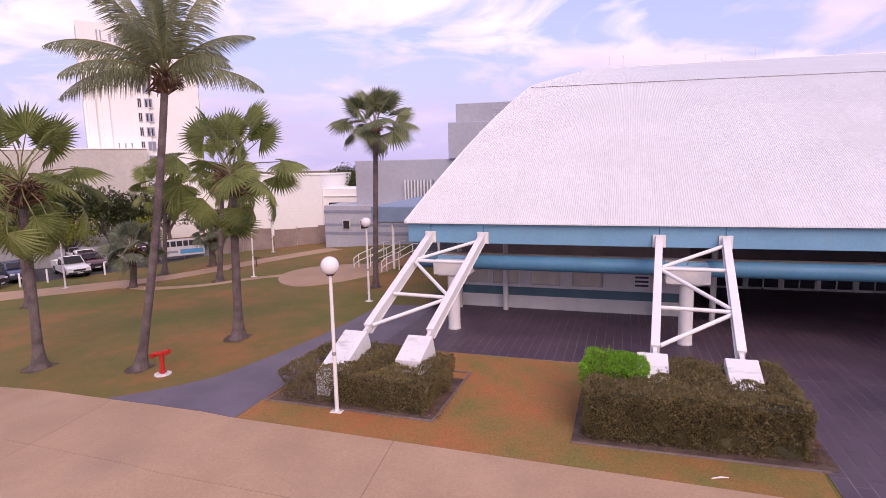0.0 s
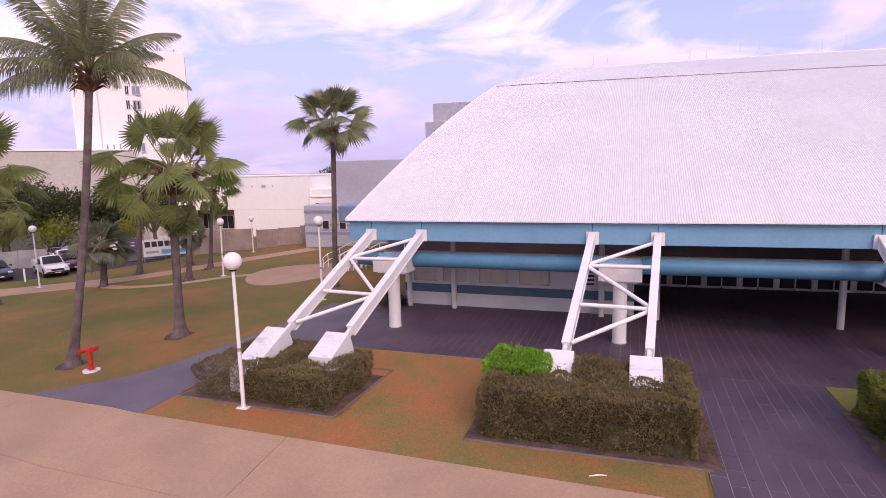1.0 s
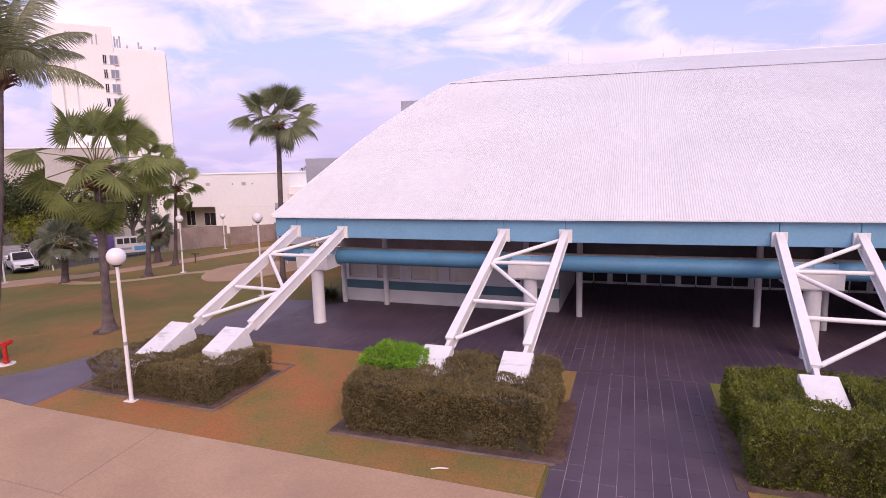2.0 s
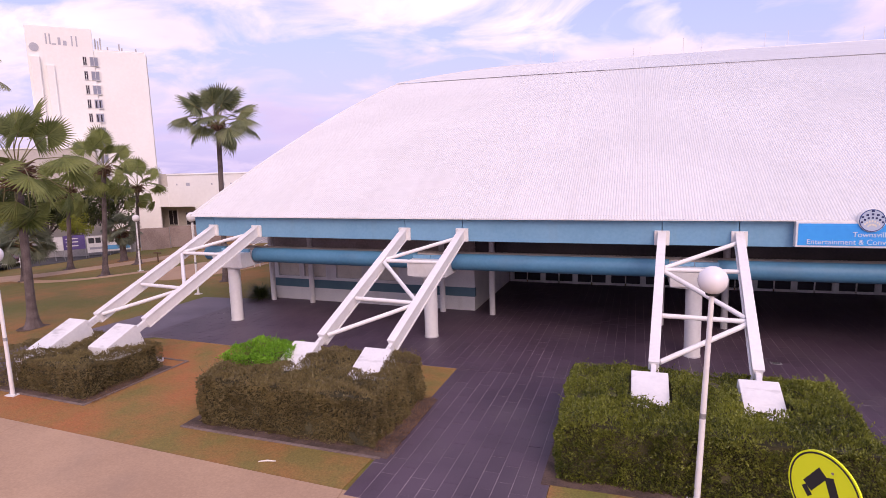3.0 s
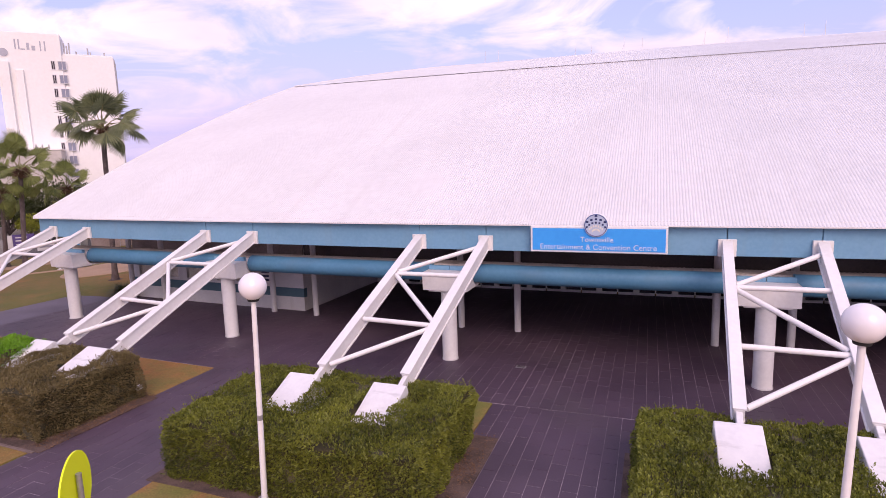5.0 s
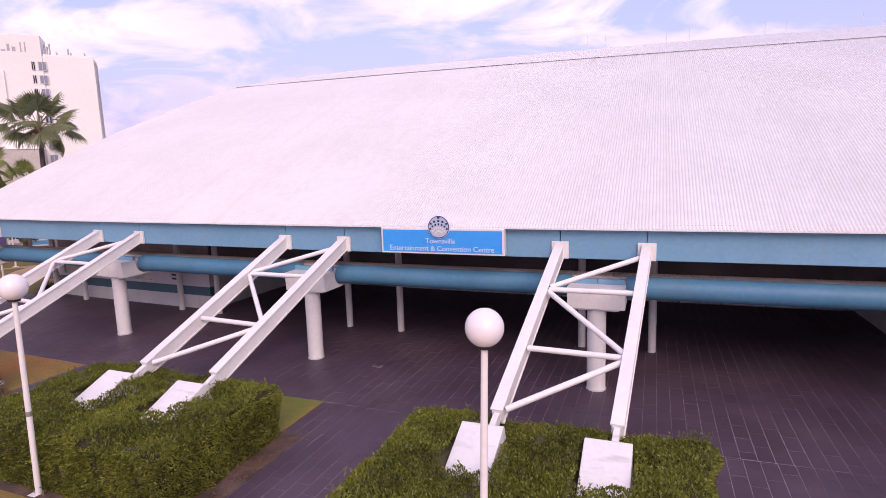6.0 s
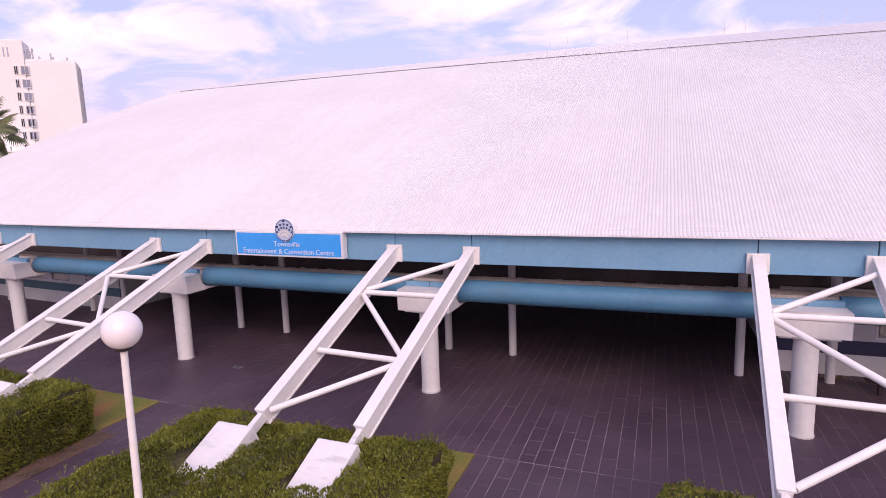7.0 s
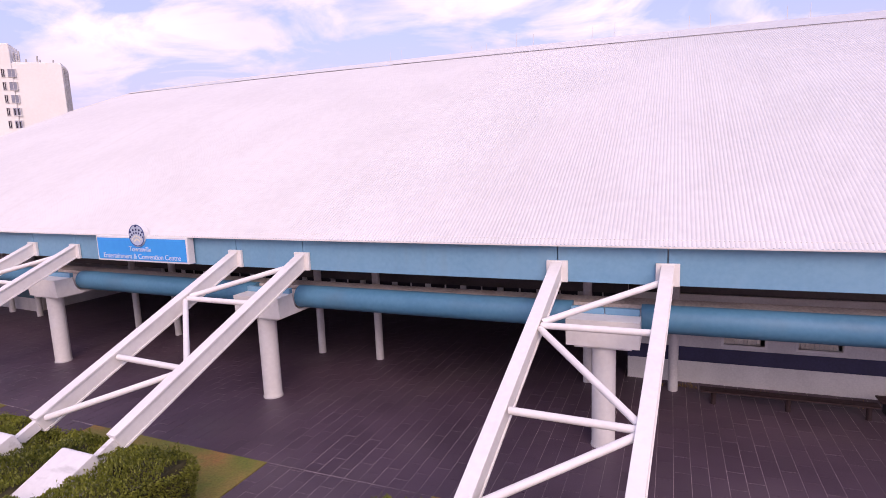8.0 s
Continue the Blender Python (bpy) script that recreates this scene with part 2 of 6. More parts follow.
def box(bm, x0, x1, y0, y1, z0, z1, bevel=0.0):
    r = bmesh.ops.create_cube(bm, size=1)
    vs = r["verts"]
    for v in vs:
        v.co = Vector(((x0 + x1) / 2 + v.co.x * (x1 - x0), (y0 + y1) / 2 + v.co.y * (y1 - y0), (z0 + z1) / 2 + v.co.z * (z1 - z0)))
    if bevel:
        es = list({e for v in vs for e in v.link_edges})
        bmesh.ops.bevel(bm, geom=es, offset=bevel, segments=1, affect="EDGES")
    return vs


def slab(x0, x1, y0, y1, z0, z1, bevel=0.0):
    bm = bmesh.new()
    box(bm, x0, x1, y0, y1, z0, z1, bevel)
    return bm


def tube(bm, points, radii, sides=12, cap=True):
    """A round bar through points."""
    pts = [Vector(p) for p in points]
    rings = []
    for i, p in enumerate(pts):
        d = (pts[min(i + 1, len(pts) - 1)] - pts[max(i - 1, 0)]).normalized()
        side = d.cross(Vector((0, 0, 1)))
        if side.length < 0.05:
            side = Vector((1, 0, 0))
        side.normalize()
        up = side.cross(d)
        r = radii[i] if isinstance(radii, (list, tuple)) else radii
        rings.append([bm.verts.new(p + (side * math.cos(a) + up * math.sin(a)) * r) for a in (2 * math.pi * k / sides for k in range(sides))])
    for a, b in zip(rings, rings[1:]):
        for k in range(sides):
            bm.faces.new((a[k], a[(k + 1) % sides], b[(k + 1) % sides], b[k]))
    if cap:
        bm.faces.new(rings[0][::-1]); bm.faces.new(rings[-1])
    return rings


def bar(points, radii, sides=12):
    bm = bmesh.new()
    tube(bm, points, radii, sides)
    return bm


def beam(p0, p1, width, depth, bevel=0.02):
    """A square bar between two points; its width lies level."""
    p0, p1 = Vector(p0), Vector(p1)
    d = (p1 - p0).normalized()
    side = d.cross(Vector((0, 0, 1))).normalized()
    up = side.cross(d)
    bm = bmesh.new()
    q = [[bm.verts.new(p + side * (sx * width / 2) + up * (sy * depth / 2)) for sx, sy in ((-1, -1), (1, -1), (1, 1), (-1, 1))] for p in (p0, p1)]
    for k in range(4):
        bm.faces.new((q[0][k], q[0][(k + 1) % 4], q[1][(k + 1) % 4], q[1][k]))
    bm.faces.new(q[0][::-1]); bm.faces.new(q[1])
    if bevel:
        bmesh.ops.bevel(bm, geom=list(bm.edges), offset=bevel, segments=1, affect="EDGES")
    return bm


def prism(profile, x0, x1, axis="x"):
    """A (y, z) outline drawn out along x, or an (x, y) outline drawn up along z."""
    bm = bmesh.new()
    mk = (lambda a, b, c: (c, a, b)) if axis == "x" else (lambda a, b, c: (a, b, c))
    r0 = [bm.verts.new(mk(a, b, x0)) for a, b in profile]
    r1 = [bm.verts.new(mk(a, b, x1)) for a, b in profile]
    n = len(profile)
    for k in range(n):
        bm.faces.new((r0[k], r0[(k + 1) % n], r1[(k + 1) % n], r1[k]))
    bm.faces.new(r0[::-1]); bm.faces.new(r1)
    return bm

# The hall stands on a shallow arc, bowed towards the drive: plans are drawn straight and then laid round it.
ARC, MID = 312.5, 21.06


def bend(x, y):
    a = (x - MID) / ARC
    return MID + (ARC - y) * math.sin(a), ARC - (ARC - y) * math.cos(a)


def bend_turn(x):
    return math.degrees((x - MID) / ARC)


def bend_bm(bm, step=2.25, sink=None):
    xs = [v.co.x for v in bm.verts]
    if max(xs) - min(xs) > step * 1.2:
        x = math.ceil(min(xs) / step + 0.1) * step
        while x < max(xs) - 0.1:
            bmesh.ops.bisect_plane(bm, geom=list(bm.verts) + list(bm.edges) + list(bm.faces), plane_co=(x, 0, 0), plane_no=(1, 0, 0))
            x += step
    for v in bm.verts:
        if sink:
            v.co.z -= sink(v.co.x, v.co.y)
        v.co.x, v.co.y = bend(v.co.x, v.co.y)


def bent(outline):
    return [bend(x, y) for x, y in outline]


# ---- ground ----
KINKS = (-6.5, -34.5)


def fall(x, y):
    """The lawn drops gently away from the building."""
    return -0.055 * min(max(0.0, -x - 6.5), 28)


def drape(bm):
    """Lays a flat sheet on the lawn's slope."""
    for k in KINKS:
        bmesh.ops.bisect_plane(bm, geom=list(bm.verts) + list(bm.edges) + list(bm.faces), plane_co=(k, 0, 0), plane_no=(1, 0, 0))
    for v in bm.verts:
        v.co.z += fall(v.co.x, 0)


def kerb_y(x):
    return float(np.interp(x, (-16, -13.2, -5.4, 13), (-7.36, -7.60, -8.86, -10.25)))


bm = bmesh.new()
xs = [-900, -300, -120, -80, -50, -34.5, -30, -20, -12, -6.5, 0, 60, 120, 300, 900]
ys = [-900, -300, -100, -40, -20, 0, 20, 40, 80, 160, 400, 900]
grid = [[bm.verts.new((x, y, fall(x, y))) for y in ys] for x in xs]
for i in range(len(xs) - 1):
    for j in range(len(ys) - 1):
        bm.faces.new((grid[i][j], grid[i + 1][j], grid[i + 1][j + 1], grid[i][j + 1]))
tagged(part("ground", bm, M_lawn), "dry lawn, orange-brown and olive in patches", "lawn", kind="structure")


def sheet(outline, material, name, label, category, lift=0.012, thick=0.03, parent=None):
    bm = bmesh.new()
    top = [bm.verts.new((x, y, lift)) for x, y in outline]
    low = [bm.verts.new((x, y, lift - thick)) for x, y in outline]
    f = bm.faces.new(top)
    n = len(outline)
    for k in range(n):
        bm.faces.new((top[k], top[(k + 1) % n], low[(k + 1) % n], low[k]))
    bmesh.ops.triangulate(bm, faces=[f])
    drape(bm)
    ob = part(name, bm, material, parent)
    if not parent:
        tagged(ob, label, category, kind="structure")
    return ob


def ribbon(line, widths, material, name, label, lift=0.012):
    """A path along a centre line."""
    bm = bmesh.new()
    rows = []
    pts = [Vector(p) for p in line]
    for i, p in enumerate(pts):
        d = (pts[min(i + 1, len(pts) - 1)] - pts[max(i - 1, 0)]).normalized()
        s = Vector((-d.y, d.x)) * widths[i] / 2
        rows.append([bm.verts.new((q.x, q.y, lift)) for q in (p + s, p - s)] + [bm.verts.new((q.x, q.y, -0.02)) for q in (p + s, p - s)])
    for a, b in zip(rows, rows[1:]):
        bm.faces.new((a[0], a[1], b[1], b[0])); bm.faces.new((a[0], b[0], b[2], a[2])); bm.faces.new((a[1], a[3], b[3], b[1]))
    drape(bm)
    return tagged(part(name, bm, material), label, "path", kind="structure")


def smooth_line(points, steps=6):
    pts = [Vector(p) for p in points]
    out = []
    for i in range(len(pts) - 1):
        p0, p1, p2, p3 = pts[max(i - 1, 0)], pts[i], pts[i + 1], pts[min(i + 2, len(pts) - 1)]
        for k in range(steps):
            t = k / steps
            out.append(0.5 * ((2 * p1) + (p2 - p0) * t + (2 * p0 - 5 * p1 + 4 * p2 - p3) * t * t + (3 * p1 - p0 - 3 * p2 + p3) * t ** 3))
    return out + [pts[-1]]


# concrete drive: slabs with open joints over a dark bed
road = thing("road", (0, -14, 0), "pale pinkish concrete drive with dark joints", "road", kind="structure")
bm = bmesh.new()
vs = [bm.verts.new((x, y + 14, 0.004)) for x, y in
      ((-120, kerb_y(-120)), (-40, kerb_y(-40)), (-16, kerb_y(-16)), (-13.2, kerb_y(-13.2)), (-5.4, kerb_y(-5.4)), (13, kerb_y(13)), (60, kerb_y(60)), (50, -31), (-10.3, -29.0), (-40, -29.0), (-60, -29.0))]
bm.faces.new(vs)
bmesh.ops.triangulate(bm, faces=list(bm.faces))
drape(bm)
part("joint_bed", bm, M_road_joint, road)
row_edges = [-2.95 * k for k in range(8)]
for r in range(7):
    x = -58.04
    while x < 50:
        w = 9.6
        g = 0.007
        bm = bmesh.new()
        quad = []
        near = [x + g] + [k for k in (-16, -13.2, -5.4, 13) if x + g < k < x + w - g] + [x + w - g]
        for px, e in [(k, row_edges[r]) for k in near] + [(k, row_edges[r + 1]) for k in reversed(near)]:
            py = kerb_y(px) + e + (g if e == row_edges[r + 1] else -g)
            quad.append((px - 0.06 * (e + 2), py, 0))
        top = [bm.verts.new((a, b + 14, c + 0.022)) for a, b, c in quad]
        low = [bm.verts.new((a, b + 14, c - 0.03)) for a, b, c in quad]
        bm.faces.new(top)
        for k in range(len(top)):
            bm.faces.new((top[k], top[(k + 1) % len(top)], low[(k + 1) % len(top)], low[k]))
        drape(bm)
        part("road_slab", bm, M_concrete, road)
        x += w

# dark path that swings in beside the building
left = smooth_line([(-10.5, kerb_y(-10.5)), (-9.25, -7.2), (-8.0, -6.0), (-7.45, -4.6), (-6.8, -2.4), (-6.3, 0.0), (-5.9, 4.1)])
sheet([(p.x, p.y) for p in left] + [(-3.2, 4.3), (-2.6, -1.9), (-4.6, -3.2), (-5.0, -6.75), (-5.25, -7.6), (-5.35, kerb_y(-5.35))], M_path, "pavement", "smooth dark purple-grey path beside the lawn", "path", lift=0.016)

# far paths, round pad, car park
ribbon(smooth_line([(-67.1, -1.2), (-40.7, 4.8), (-33.55, 8.75), (-27.8, 11.95), (-24.4, 16.3), (-22.0, 20.9), (-18.5, 26.0)]), [3.7] * 18 + [2.6] * 19, M_concrete, "footpath", "curving pale concrete footpath through the lawn")
ribbon(smooth_line([(-27.4, 10.4), (-23.7, 9.5), (-20.5, 10.2), (-17.75, 12.4), (-15.0, 13.2)]), [0.9] * 25, M_concrete, "footpath_branch", "narrow pale concrete footpath to the round pad", lift=0.02)
sheet([(-12.8 + 3.7 * math.cos(a) + 0.6 * math.sin(2 * a), 12.8 + 3.9 * math.sin(a)) for a in (2 * math.pi * k / 36 for k in range(36))], M_concrete, "round_pad", "rounded pale concrete apron before the steps", "pavement", lift=0.028)
M_asphalt = surface("asphalt", (0.035, 0.034, 0.036), (0.065, 0.062, 0.064), scale=0.6, fine=30, rough=0.9, bump=0.2)
sheet([(-33.8, 17.9), (-37.1, 12.7), (-42.3, 7.9), (-90, -1.8), (-82.6, 33), (-35.6, 33.2), (-32.1, 22.5)], M_asphalt, "car_park", "dark asphalt car park", "car park", lift=0.02)

# ---- the building ----
hall = thing("convention_centre", (17, 5, 0), "long white-roofed hall with blue fascia and raking white supports", "building")
HX, HY = 17, 5


def hp(name, bm, material, label="", smooth=False, parent=None, sink=None):
    """A part of the hall, drawn in plan coordinates."""
    bend_bm(bm, sink=sink)
    bmesh.ops.translate(bm, vec=(-HX, -HY, 0), verts=bm.verts)
    return part(name, bm, material, parent or hall, label, smooth)


LEFT, RIGHT = -3.40, 52.0
EAVE_Z, BREAK_Y, TOP_Y = 4.52, 15.95, 43.6
LEAN = 0.148  # how far the left edge moves over for each unit of depth
edge_x = lambda y: LEFT + LEAN * y


def lower_z(y):
    """The gently bowed lower slope."""
    return EAVE_Z + 0.545 * y - 0.0066 * y * y


def upper_z(y):
    """The flatter upper slope, one step above the lower."""
    s = y - BREAK_Y
    return BREAK_Z + 0.035 + 0.2095 * s - 0.0012 * s * s


def roof_drop(x, y):
    """The roof comes down a little along its length."""
    far = max(0.0, y - BREAK_Y) / (TOP_Y - BREAK_Y)
    return max(0.0, x + 1) * (0.0105 * min(max(y, 0.0) / BREAK_Y, 1) - 0.006 * min(far, 1))


BREAK_Z = lower_z(BREAK_Y)
TOP_Z = upper_z(TOP_Y)


def corrugated(y0, y1, height_at, stations, pitch, height):
    """Ribbed sheeting that follows a bowed section, cut along the slanting left edge."""
    steps = 6
    wave = [0.0, 0.55, 0.93, 1.0, 0.93, 0.55]
    verts, faces = [], []
    prev = None
    for k in range(int((RIGHT - LEFT) / pitch)):
        for s in range(steps):
            x = LEFT + (k + s / steps) * pitch
            h = wave[s] * height
            end = min(y1, (x - LEFT) / LEAN)
            if end <= y0 + 0.02:
                prev = None
                continue
            ids = []
            for j in range(stations + 1):
                yy = y0 + (end - y0) * j / stations
                bx, by = bend(x, yy - 0.45 * h)
                verts.append(((bx - HX) * U, (by - HY) * U, (height_at(yy) - roof_drop(x, yy) + 0.9 * h) * U))
                ids.append(len(verts) - 1)
            if prev:
                faces += [(prev[j], ids[j], ids[j + 1], prev[j + 1]) for j in range(stations)]
            prev = ids
    me = bpy.data.meshes.new("roof")
    me.from_pydata(verts, [], faces)
    me.polygons.foreach_set("use_smooth", [False] * len(me.polygons))
    me.materials.append(M_roof)
    return me


def trim_along(y0, y1, height_at, width, depth, n=8, lift=0.0):
    """A bar down the slanting edge that follows the bowed section."""
    bm = bmesh.new()
    ring = None
    for j in range(n + 1):
        y = y0 + (y1 - y0) * j / n
        x, z = edge_x(y), height_at(y) + lift
        now = [bm.verts.new((x + a * width / 2, y, z + b * depth / 2)) for a, b in ((-1, -1), (1, -1), (1, 1), (-1, 1))]
        if ring:
            for k in range(4):
                bm.faces.new((ring[k], ring[(k + 1) % 4], now[(k + 1) % 4], now[k]))
        else:
            bm.faces.new(now[::-1])
        ring = now
    bm.faces.new(ring)
    return bm


share("roof", corrugated(-0.16, BREAK_Y, lower_z, 9, 0.086, 0.019), hall, "white ribbed metal roof slope")
share("upper_roof", corrugated(BREAK_Y - 0.12, TOP_Y, upper_z, 8, 0.086, 0.014), hall, "white ribbed metal upper roof")
# added grey bar: colours in the shade line under the upper sheet's edge
hp("step_shade_bar", beam((edge_x(BREAK_Y) + 0.05, BREAK_Y - 0.10, BREAK_Z - 0.02), (RIGHT, BREAK_Y - 0.10, BREAK_Z - 0.02), 0.05, 0.03, 0), plain("grey step shade", (0.38, 0.36, 0.38), 0.8), "grey bar for the shade line between the roof slopes", sink=roof_drop)
# barge trims on the slanting edge
hp("barge_trim", trim_along(-0.12, BREAK_Y, lower_z, 0.12, 0.12), M_white)
hp("barge_trim", trim_along(BREAK_Y, TOP_Y, upper_z, 0.12, 0.12), M_white)
hp("ridge_cap", beam((edge_x(TOP_Y), TOP_Y + 0.02, TOP_Z + 0.02), (RIGHT, TOP_Y + 0.02, TOP_Z + 0.02), 0.3, 0.08), M_white, sink=roof_drop)
# rear slope and the end walls
bm = bmesh.new()
q = [bm.verts.new(p) for p in ((edge_x(TOP_Y), TOP_Y, TOP_Z), (RIGHT, TOP_Y, TOP_Z), (RIGHT, 84, 4.5), (edge_x(84), 84, 4.5))]
bm.faces.new(q)
bmesh.ops.solidify(bm, geom=list(bm.faces), thickness=0.12)
hp("rear_roof", bm, M_roof, sink=lambda x, y: roof_drop(x, y) + 0.03)
for side in (0, 1):
    bm = bmesh.new()
    section = [(4.0, 0), (4.0, 3.62), (0.4, 3.62), (0.4, EAVE_Z - 0.1)] + [(y, lower_z(y) - 0.16) for y in (4, 8, 12, BREAK_Y)]
    section += [(y, upper_z(y) - 0.16) for y in (20, 28, 36, TOP_Y)] + [(83.8, 4.3), (83.8, 0)]
    f = bm.faces.new([bm.verts.new((edge_x(y) + 0.2 if side == 0 else RIGHT - 0.2, y, z - (0.9 * roof_drop(RIGHT, y) if side and z > 4.35 else 0))) for y, z in section])
    bmesh.ops.solidify(bm, geom=[f], thickness=0.15)
    hp("end_wall", bm, M_wall)
hp("rear_wall", slab(edge_x(83.6) + 0.4, RIGHT - 0.3, 83.6, 83.8, 0, 4.3), M_wall)

COLS = [-1.245, 7.654, 16.576, 25.575, 34.455]
TOPS = [(c - 1.117, c + 1.117) for c in COLS]
SHIFT, FOOT_Y, FOOT_Z = -0.35, -5.50, 1.56
WEDGE_Y, WEDGE_Z = -6.17, 1.53  # the upper back edge of the footing wedges

# fascia panels between the seams
seams = [LEFT] + [x for p in TOPS for x in p] + [42.2, 44.4, RIGHT]
for a, b in zip(seams, seams[1:]):
    hp("fascia_panel", slab(a + 0.012, b - 0.012, 0.06, 0.2, 3.60, 4.51, 0.008), M_blue)
hp("fascia_backing", slab(LEFT + 0.02, RIGHT, 0.202, 0.30, 3.62, 4.44), M_soffit)
hp("eave_gutter", slab(LEFT, RIGHT, 0.02, 0.30, 4.512, 4.55), M_white)
hp("eave_lip", slab(LEFT, RIGHT, -0.182, -0.164, 4.405, 4.444, 0.004), M_white)
hp("fascia_return", slab(LEFT - 0.02, LEFT + 0.14, 0.202, 6.0, 3.60, 4.51, 0.01), M_blue)
hp("main_soffit", slab(LEFT + 0.15, RIGHT - 0.3, 0.302, 12.1, 3.66, 3.76), M_soffit)
# lower canopy
TY, TZ, TR = 0.50, 2.77, 0.305
hp("canopy_deck", slab(LEFT + 0.2, RIGHT - 0.3, TY + 0.05, 1.18, 2.96, 3.04), M_deck, "dirt-brown canopy roof sheeting")
bm = bmesh.new()
x, k, prev = LEFT + 0.3, 0, None
while x < 44:
    h = (0.0, 0.007, 0.007, 0.0)[k % 4]
    pair = [bm.verts.new((x, yy, 3.043 + h)) for yy in (TY + 0.08, 1.16)]
    if prev:
        bm.faces.new((prev[0], pair[0], pair[1], prev[1]))
    prev, x, k = pair, x + 0.03, k + 1
hp("deck_sheeting", bm, M_deck, "dirt-brown ribbed canopy sheeting")
hp("canopy_soffit", slab(LEFT + 0.2, RIGHT - 0.3, TY + 0.02, 1.18, 2.50, 2.56), M_soffit, "narrow soffit behind the canopy edge")
hp("canopy_back", slab(LEFT + 0.2, RIGHT - 0.3, 1.11, 1.18, 2.562, 2.958), M_soffit)
bounds = [LEFT + 0.2] + [v for c in COLS for v in (c - 0.84, c + 0.60)] + [42.6, 44.0, RIGHT - 0.4]
for a, b in zip(bounds[0::2], bounds[1::2]):
    n = 20
    prof = [(TY + TR * math.sin(a2), TZ + TR * math.cos(a2)) for a2 in (2 * math.pi * k / n for k in range(n))]
    hp("canopy_tube", prism(prof, a + 0.01, b - 0.01), M_tube, "rounded blue metal canopy edge", smooth=True)
hp("canopy_backing", slab(LEFT + 0.2, RIGHT - 0.4, TY - 0.04, TY + 0.04, 2.57, 2.94), M_soffit)
for c in [x - 0.12 for x in COLS]:
    col = hp("round_column", bar([(c, -0.1, 0), (c, -0.1, 2.34)], 0.25, 24), M_white, "white round concrete column", smooth=True)
    prof = [(-0.45, 2.35), (-0.48, 2.92), (0.10, 2.92)]
    prof += [(TY - (TR + 0.06) * math.cos(a), TZ - (TR + 0.06) * math.sin(a)) for a in (radians(5), radians(25), radians(45), radians(65), radians(85))]
    prof += [(0.68, 2.44), (0.95, 2.395), (0.95, 2.35)]
    hp("capital", prism(prof, c - 0.74, c + 0.74), M_white, "white cradle under the canopy edge", parent=None)
    hp("capital_plate", slab(c - 0.58, c + 0.58, -0.36, 0.5, 2.29, 2.349), M_white)
    for s in (-1, 1):
        hp("joint_panel", slab(c + (s - 1) * 0.36 + 0.008, c + (s + 1) * 0.36 - 0.008, 0.04, 0.16, 2.922, 3.06, 0.006), M_blue, "pale blue flat joint panel")
    hp("column_base", bar([(c, -0.1, 0.0), (c, -0.1, 0.06)], 0.27, 24), M_wall)

# slim posts behind, standing up through the canopy
for c in COLS:
    for x in (c - 0.94, c + 1.30):
        hp("slim_post", bar([(x, 3.42, 0), (x, 3.42, 3.65)], 0.125, 16), M_wall, "slim round white post", smooth=True)


# entrance walls
M_dusty = surface("dusty grey-brown glass", (0.17, 0.14, 0.14), (0.26, 0.22, 0.22), scale=0.8, fine=10, rough=0.35, bump=0.0)
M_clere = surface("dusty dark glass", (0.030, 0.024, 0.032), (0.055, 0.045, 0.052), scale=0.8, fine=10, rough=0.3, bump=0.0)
def banded_wall(x0, x1, y, stripe, windows):
    """A wall with a pale plinth, a dark stripe and pale paint above, pierced by windows (x, width, blinds)."""
    wall = hp("plinth_wall", slab(x0, x1, y, y + 0.22, 0, 0.64, 0.006), M_wall)
    hp("wall_stripe", slab(x0 - 0.004, x1 + 0.004, y - 0.004, y + 0.22, 0.642, 1.04), stripe)
    z0, z1 = 1.12, 2.2
    cuts = sorted(windows)
    x = x0
    for wx, ww, blind in cuts:
        hp("wall_pier", slab(x, wx, y, y + 0.22, 1.042, 2.5), M_wall)
        hp("wall_sill_band", slab(wx, wx + ww, y, y + 0.22, 1.042, z0), M_wall)
        hp("wall_head_band", slab(wx, wx + ww, y, y + 0.22, z1, 2.5), M_wall)
        bm = bmesh.new()
        for b in ((wx, wx + 0.06, z0, z1), (wx + ww - 0.06, wx + ww, z0, z1), (wx + 0.06, wx + ww - 0.06, z0, z0 + 0.06), (wx + 0.06, wx + ww - 0.06, z1 - 0.06, z1)):
            box(bm, b[0], b[1], y - 0.01, y + 0.10, b[2], b[3])
        win = hp("window", bm, M_frame)
        hp("pane", slab(wx + 0.06, wx + ww - 0.06, y + 0.04, y + 0.05, z0 + 0.06, z1 - 0.06), M_pane, parent=win).visible_shadow = False
        if blind:
            bx = wx + 0.07
            while bx < wx + ww - 0.1:
                bm = slab(-0.052, 0.052, -0.003, 0.003, z0 + 0.05, z1 - 0.02)
                bmesh.ops.rotate(bm, cent=(0, 0, 0), matrix=Matrix.Rotation(radians(16 + random.uniform(-9, 9)), 3, "Z"), verts=bm.verts)
                bmesh.ops.translate(bm, vec=(bx, y + 0.115, 0), verts=bm.verts)
                hp("blind_slat", bm, M_blind, parent=win)
                bx += 0.105
        x = wx + ww
    hp("wall_pier", slab(x, x1, y, y + 0.22, 1.042, 2.5), M_wall)
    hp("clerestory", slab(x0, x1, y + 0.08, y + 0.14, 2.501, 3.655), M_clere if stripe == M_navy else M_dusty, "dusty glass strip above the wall")


